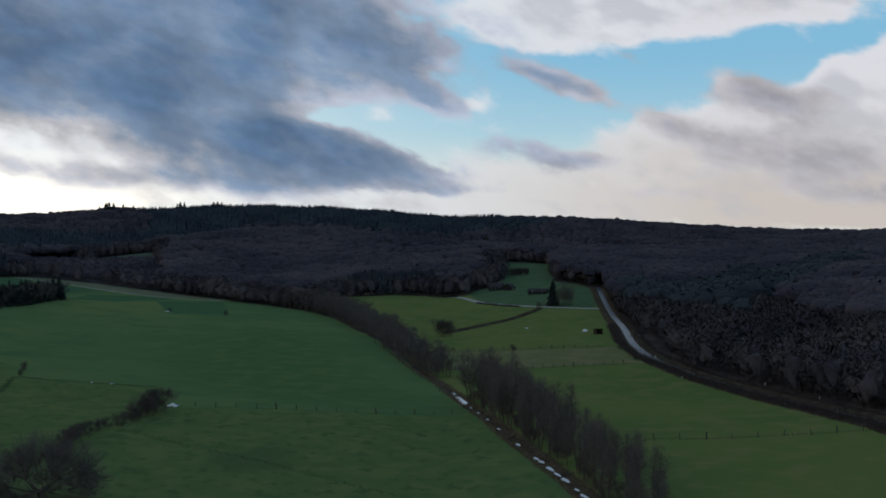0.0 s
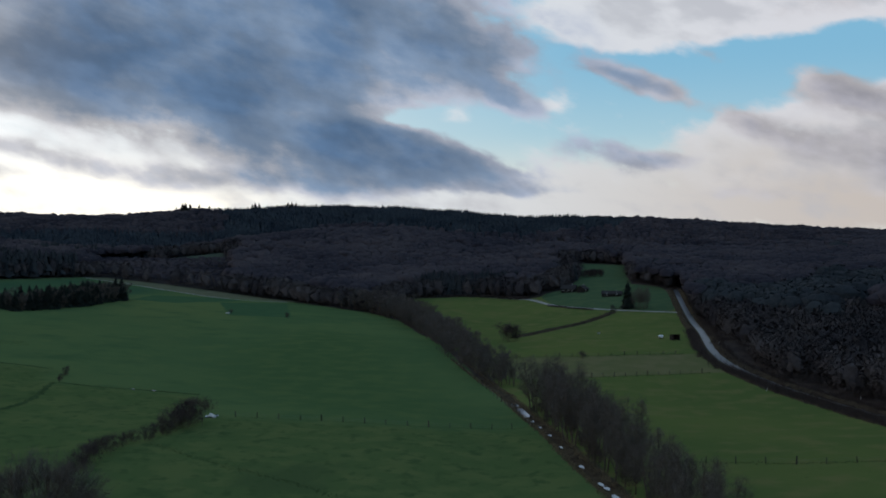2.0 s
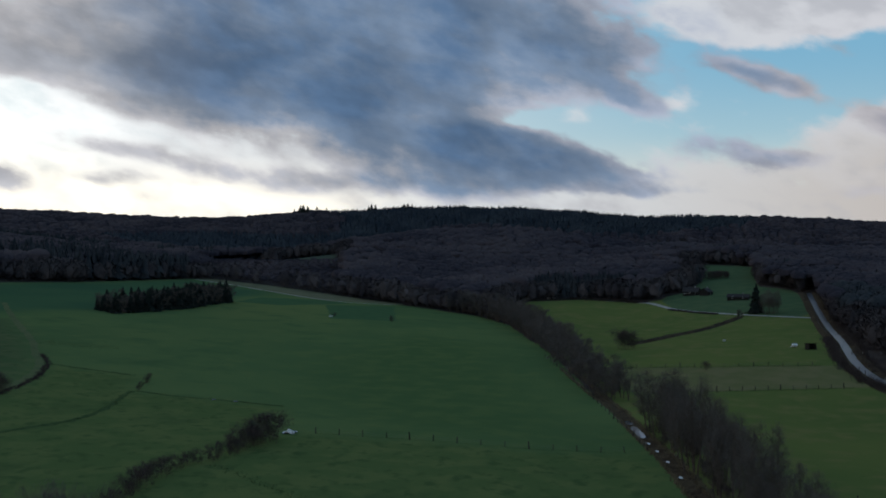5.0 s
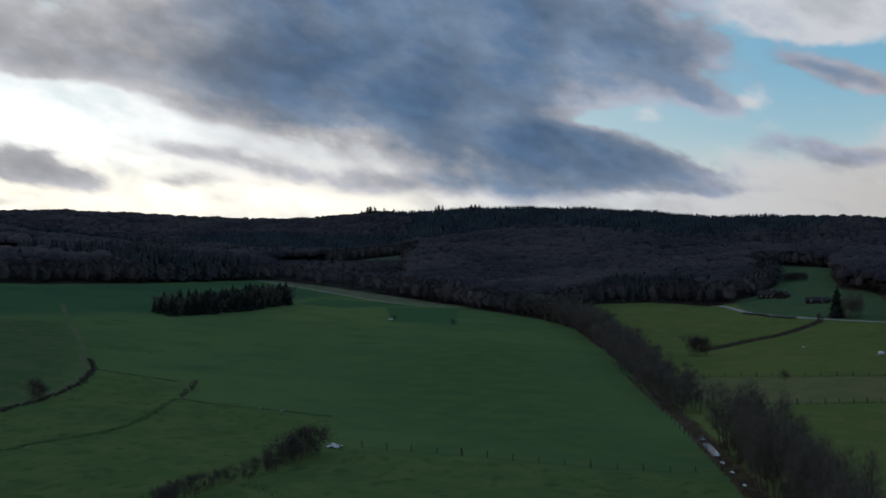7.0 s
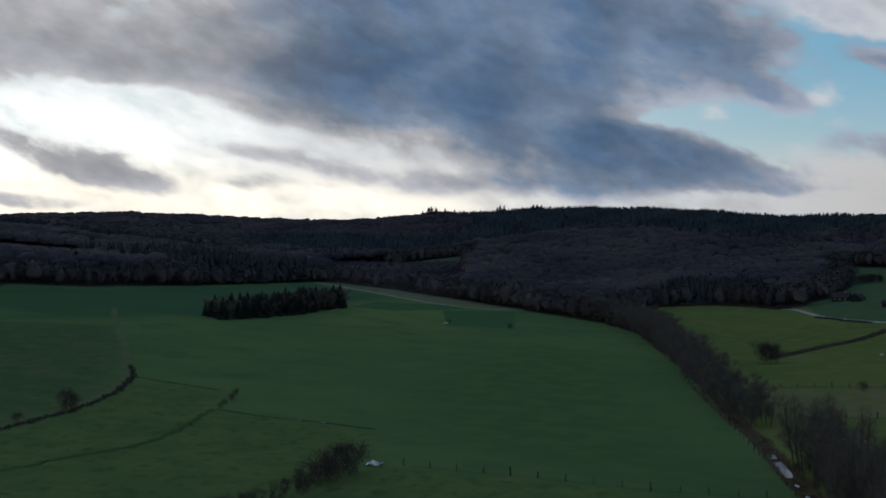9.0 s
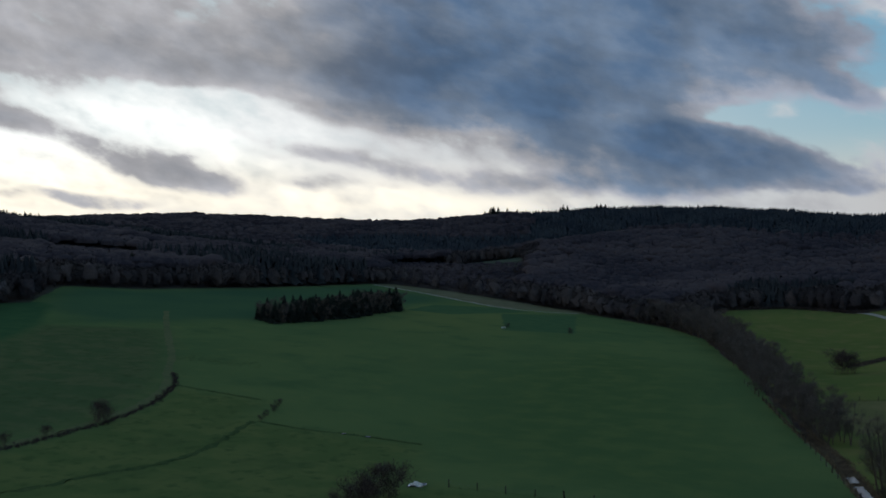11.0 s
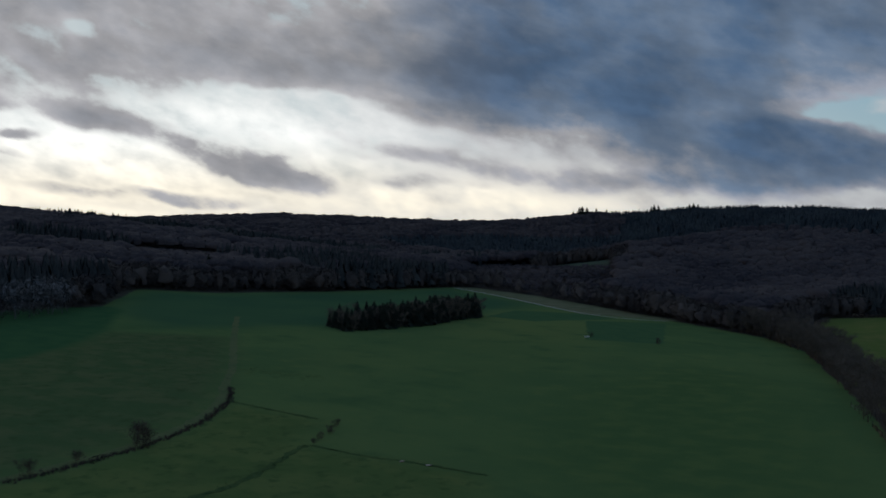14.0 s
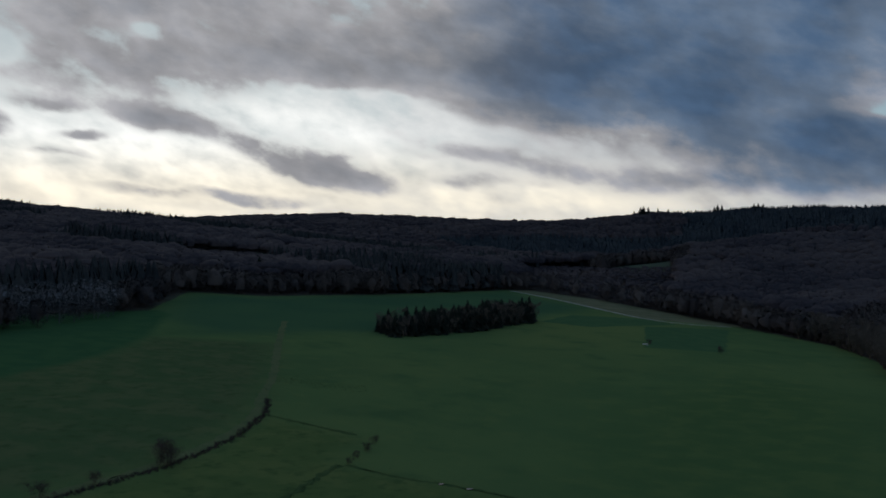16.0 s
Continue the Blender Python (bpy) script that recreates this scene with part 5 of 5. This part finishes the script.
def gable_house(name, x, y, turn, wide, deep, wall_h, roof_h, label, walls="plaster", windows=3):
    h = empty(name, x, y, hz(x, y) - 0.2, turn)
    part("wall", mesh("wall", *box(-wide / 2, wide / 2, -deep / 2, deep / 2, -0.5, wall_h), walls), h)
    v, f = [], []
    e, t = 0.5, 0.25
    for s in (-1, 1):
        v += [(s * wide / 2 + s * e, -deep / 2 - e, wall_h - 0.3), (s * wide / 2 + s * e, 0, wall_h + roof_h), (s * wide / 2 + s * e, deep / 2 + e, wall_h - 0.3),
              (s * wide / 2 + s * e, -deep / 2 - e, wall_h - 0.3 + t), (s * wide / 2 + s * e, 0, wall_h + roof_h + t), (s * wide / 2 + s * e, deep / 2 + e, wall_h - 0.3 + t)]
    f = [(0, 1, 7, 6), (1, 2, 8, 7), (3, 9, 10, 4), (4, 10, 11, 5), (0, 3, 4, 1), (1, 4, 5, 2), (6, 7, 10, 9), (7, 8, 11, 10), (0, 6, 9, 3), (2, 5, 11, 8)]
    roof = part("roof", mesh("roof", v, f, "roof_tile"), h)
    gv = [(s * (wide / 2 - 0.02), q, wall_h - 0.02) for s in (-1, 1) for q in (-deep / 2, deep / 2)] + [(s * (wide / 2 - 0.02), 0, wall_h + roof_h - 0.05) for s in (-1, 1)]
    part("gable", mesh("gable", gv, [(0, 1, 4), (2, 3, 5)], walls), h)
    cv, cf = box(wide * 0.2, wide * 0.2 + 0.7, -0.35, 0.35, wall_h + roof_h - 0.6, wall_h + roof_h + 0.9)
    part("chimney", mesh("chimney", cv, cf, "stone"), roof)
    for k in range(windows):
        cx = (k + 0.5) / windows * wide - wide / 2
        win = part("window", mesh("window", *box(cx - 0.6, cx + 0.6, -deep / 2 - 0.05, -deep / 2 + 0.02, 0.9, 2.2), "white_paint"), h)
        part("pane", mesh("pane", *box(cx - 0.5, cx + 0.5, -deep / 2 - 0.07, -deep / 2 - 0.04, 1.0, 2.1), "window_dark"), win)
    return tagged(h, label, "house")


gable_house("farmhouse", 40, 782, -20, 10, 7, 2.4, 2.8, "old farmhouse with a dark tiled roof", "dark_boards", 3)
gable_house("barn", 67, 742, -14, 13, 6, 1.9, 1.7, "low dark barn with a tiled roof", "dark_boards", 2)
gable_house("outbuilding", 49, 775, 60, 7, 6, 2.4, 2.2, "small dark outbuilding beside the farmhouse", "dark_boards", 1)
gable_house("hut", -58, 822, 10, 6, 4.5, 2.2, 1.3, "small grey hut at the edge of the wood", "plaster", 1)


def field_shelter(x, y, turn):
    s = empty("field_shelter", x, y, hz(x, y), turn)
    part("wall", mesh("wall", *joined([box(-1.7, 1.7, 1.15, 1.25, 0, 2.1), box(-1.7, -1.6, -1.2, 1.15, 0, 2.2), box(1.6, 1.7, -1.2, 1.15, 0, 2.2)]), "dark_boards"), s)
    part("roof", mesh("roof", [(-1.95, -1.5, 2.45), (1.95, -1.5, 2.45), (1.95, 1.5, 2.1), (-1.95, 1.5, 2.1), (-1.95, -1.5, 2.55), (1.95, -1.5, 2.55), (1.95, 1.5, 2.2), (-1.95, 1.5, 2.2)],
                     [(0, 3, 2, 1), (4, 5, 6, 7), (0, 1, 5, 4), (1, 2, 6, 5), (2, 3, 7, 6), (3, 0, 4, 7)], "dark_boards"), s)
    for px in (-1.55, 1.55):
        part("post", mesh("post", *box(px - 0.07, px + 0.07, -1.25, -1.11, 0, 2.4), "post"), s)
    return tagged(s, "black wooden field shelter open to the front", "shelter")


field_shelter(69.5, 470, 25)


def water_tank(x, y, turn):
    t = empty("water_tank", x, y, hz(x, y), turn)
    pts = [(-1.1 + 2.2 * q, 0, 0.95) for q in (0, 0.06, 0.15, 0.5, 0.85, 0.94, 1)]
    part("tank", mesh("tank", *tube(pts, [0.1, 0.42, 0.55, 0.58, 0.55, 0.42, 0.1], 12), "plastic_white", smooth=True), t)
    part("chassis", mesh("chassis", *joined([box(-0.9, 0.9, -0.4, 0.4, 0.3, 0.42), box(-1.9, -0.9, -0.05, 0.05, 0.32, 0.4)]), "galvanised"), t)
    for sy in (-0.55, 0.55):
        w = [(0, sy - 0.08, 0.3), (0, sy + 0.08, 0.3)]
        part("wheel", mesh("wheel", *tube(w, [0.3, 0.3], 12), "black_paint"), t)
    return tagged(t, "white plastic water tank on a small trailer", "tank")


water_tank(64.5, 476, 10)


def trough(x, y, turn):
    t = empty("water_trough", x, y, hz(x, y), turn)
    part("basin", mesh("basin", *joined([box(-1.1, 1.1, -0.4, -0.34, 0.15, 0.65), box(-1.1, 1.1, 0.34, 0.4, 0.15, 0.65), box(-1.1, -1.04, -0.34, 0.34, 0.15, 0.65), box(1.04, 1.1, -0.34, 0.34, 0.15, 0.65), box(-1.04, 1.04, -0.34, 0.34, 0.15, 0.21)]), "galvanised"), t)
    part("water_surface", mesh("water_surface", [(-1.03, -0.33, 0.58), (1.03, -0.33, 0.58), (1.03, 0.33, 0.58), (-1.03, 0.33, 0.58)], [(0, 1, 2, 3)], "water"), t)
    for px in (-0.8, 0.8):
        part("foot", mesh("foot", *box(px - 0.06, px + 0.06, -0.36, 0.36, -0.05, 0.15), "galvanised"), t)
    return tagged(t, "galvanised water trough standing in the field", "trough")


trough(-154.6, 588.7, 20)
trough(41.5, 519, 70)


def marker_mesh_parts():
    v, f = box(-0.06, 0.06, -0.05, 0.05, -0.1, 1.0)
    w, g = box(-0.062, 0.062, -0.052, 0.052, 0.68, 0.86)
    return mesh("body", v, f, "white_paint"), mesh("band", w, g, "black_paint")


BODY, BAND = marker_mesh_parts()
for x, y in ((85.5, 389), (84.0, 369), (93.3, 346), (105.3, 343), (99.4, 277), (83, 410), (107.6, 300), (85, 455)):
    m = empty("road_marker", x, y, hz(x, y) + 0.2)
    part("body", BODY, m)
    part("band", BAND, m)
    tagged(m, "white roadside marker post with a black band", "marker post", "road markers")

# trees that stand out on the skyline
RIDGE_SPRUCES = [spruce_meshes(81 + k, 12.5, 5.2 + 0.5 * k, 14) for k in range(3)]
for x, y, s in ((-648, 2035, 1.75), (-657, 2042, 1.55), (-639, 2036, 1.6), (-664, 2030, 1.3), (-650, 2026, 1.7), (-617, 2026, 1.5), (-598, 2030, 1.3), (-513, 2050, 1.6), (-520, 2056, 1.4), (-505, 2050, 1.5), (-440, 2049, 1.4), (-449, 2054, 1.35), (-431, 2046, 1.3), (-445, 2040, 1.35)):
    plant("ridge_tree", rnd.choice(RIDGE_SPRUCES), x, y, s * 1.3, rnd.uniform(0, 360), "dark conifer standing out on the skyline of the ridge", "tree", "conifers on the ridge")
plant("tall_spruce", SPRUCES[2], -403, 627, 1.45, 0, "tall dark spruce above the field-edge wood", "tree", "")
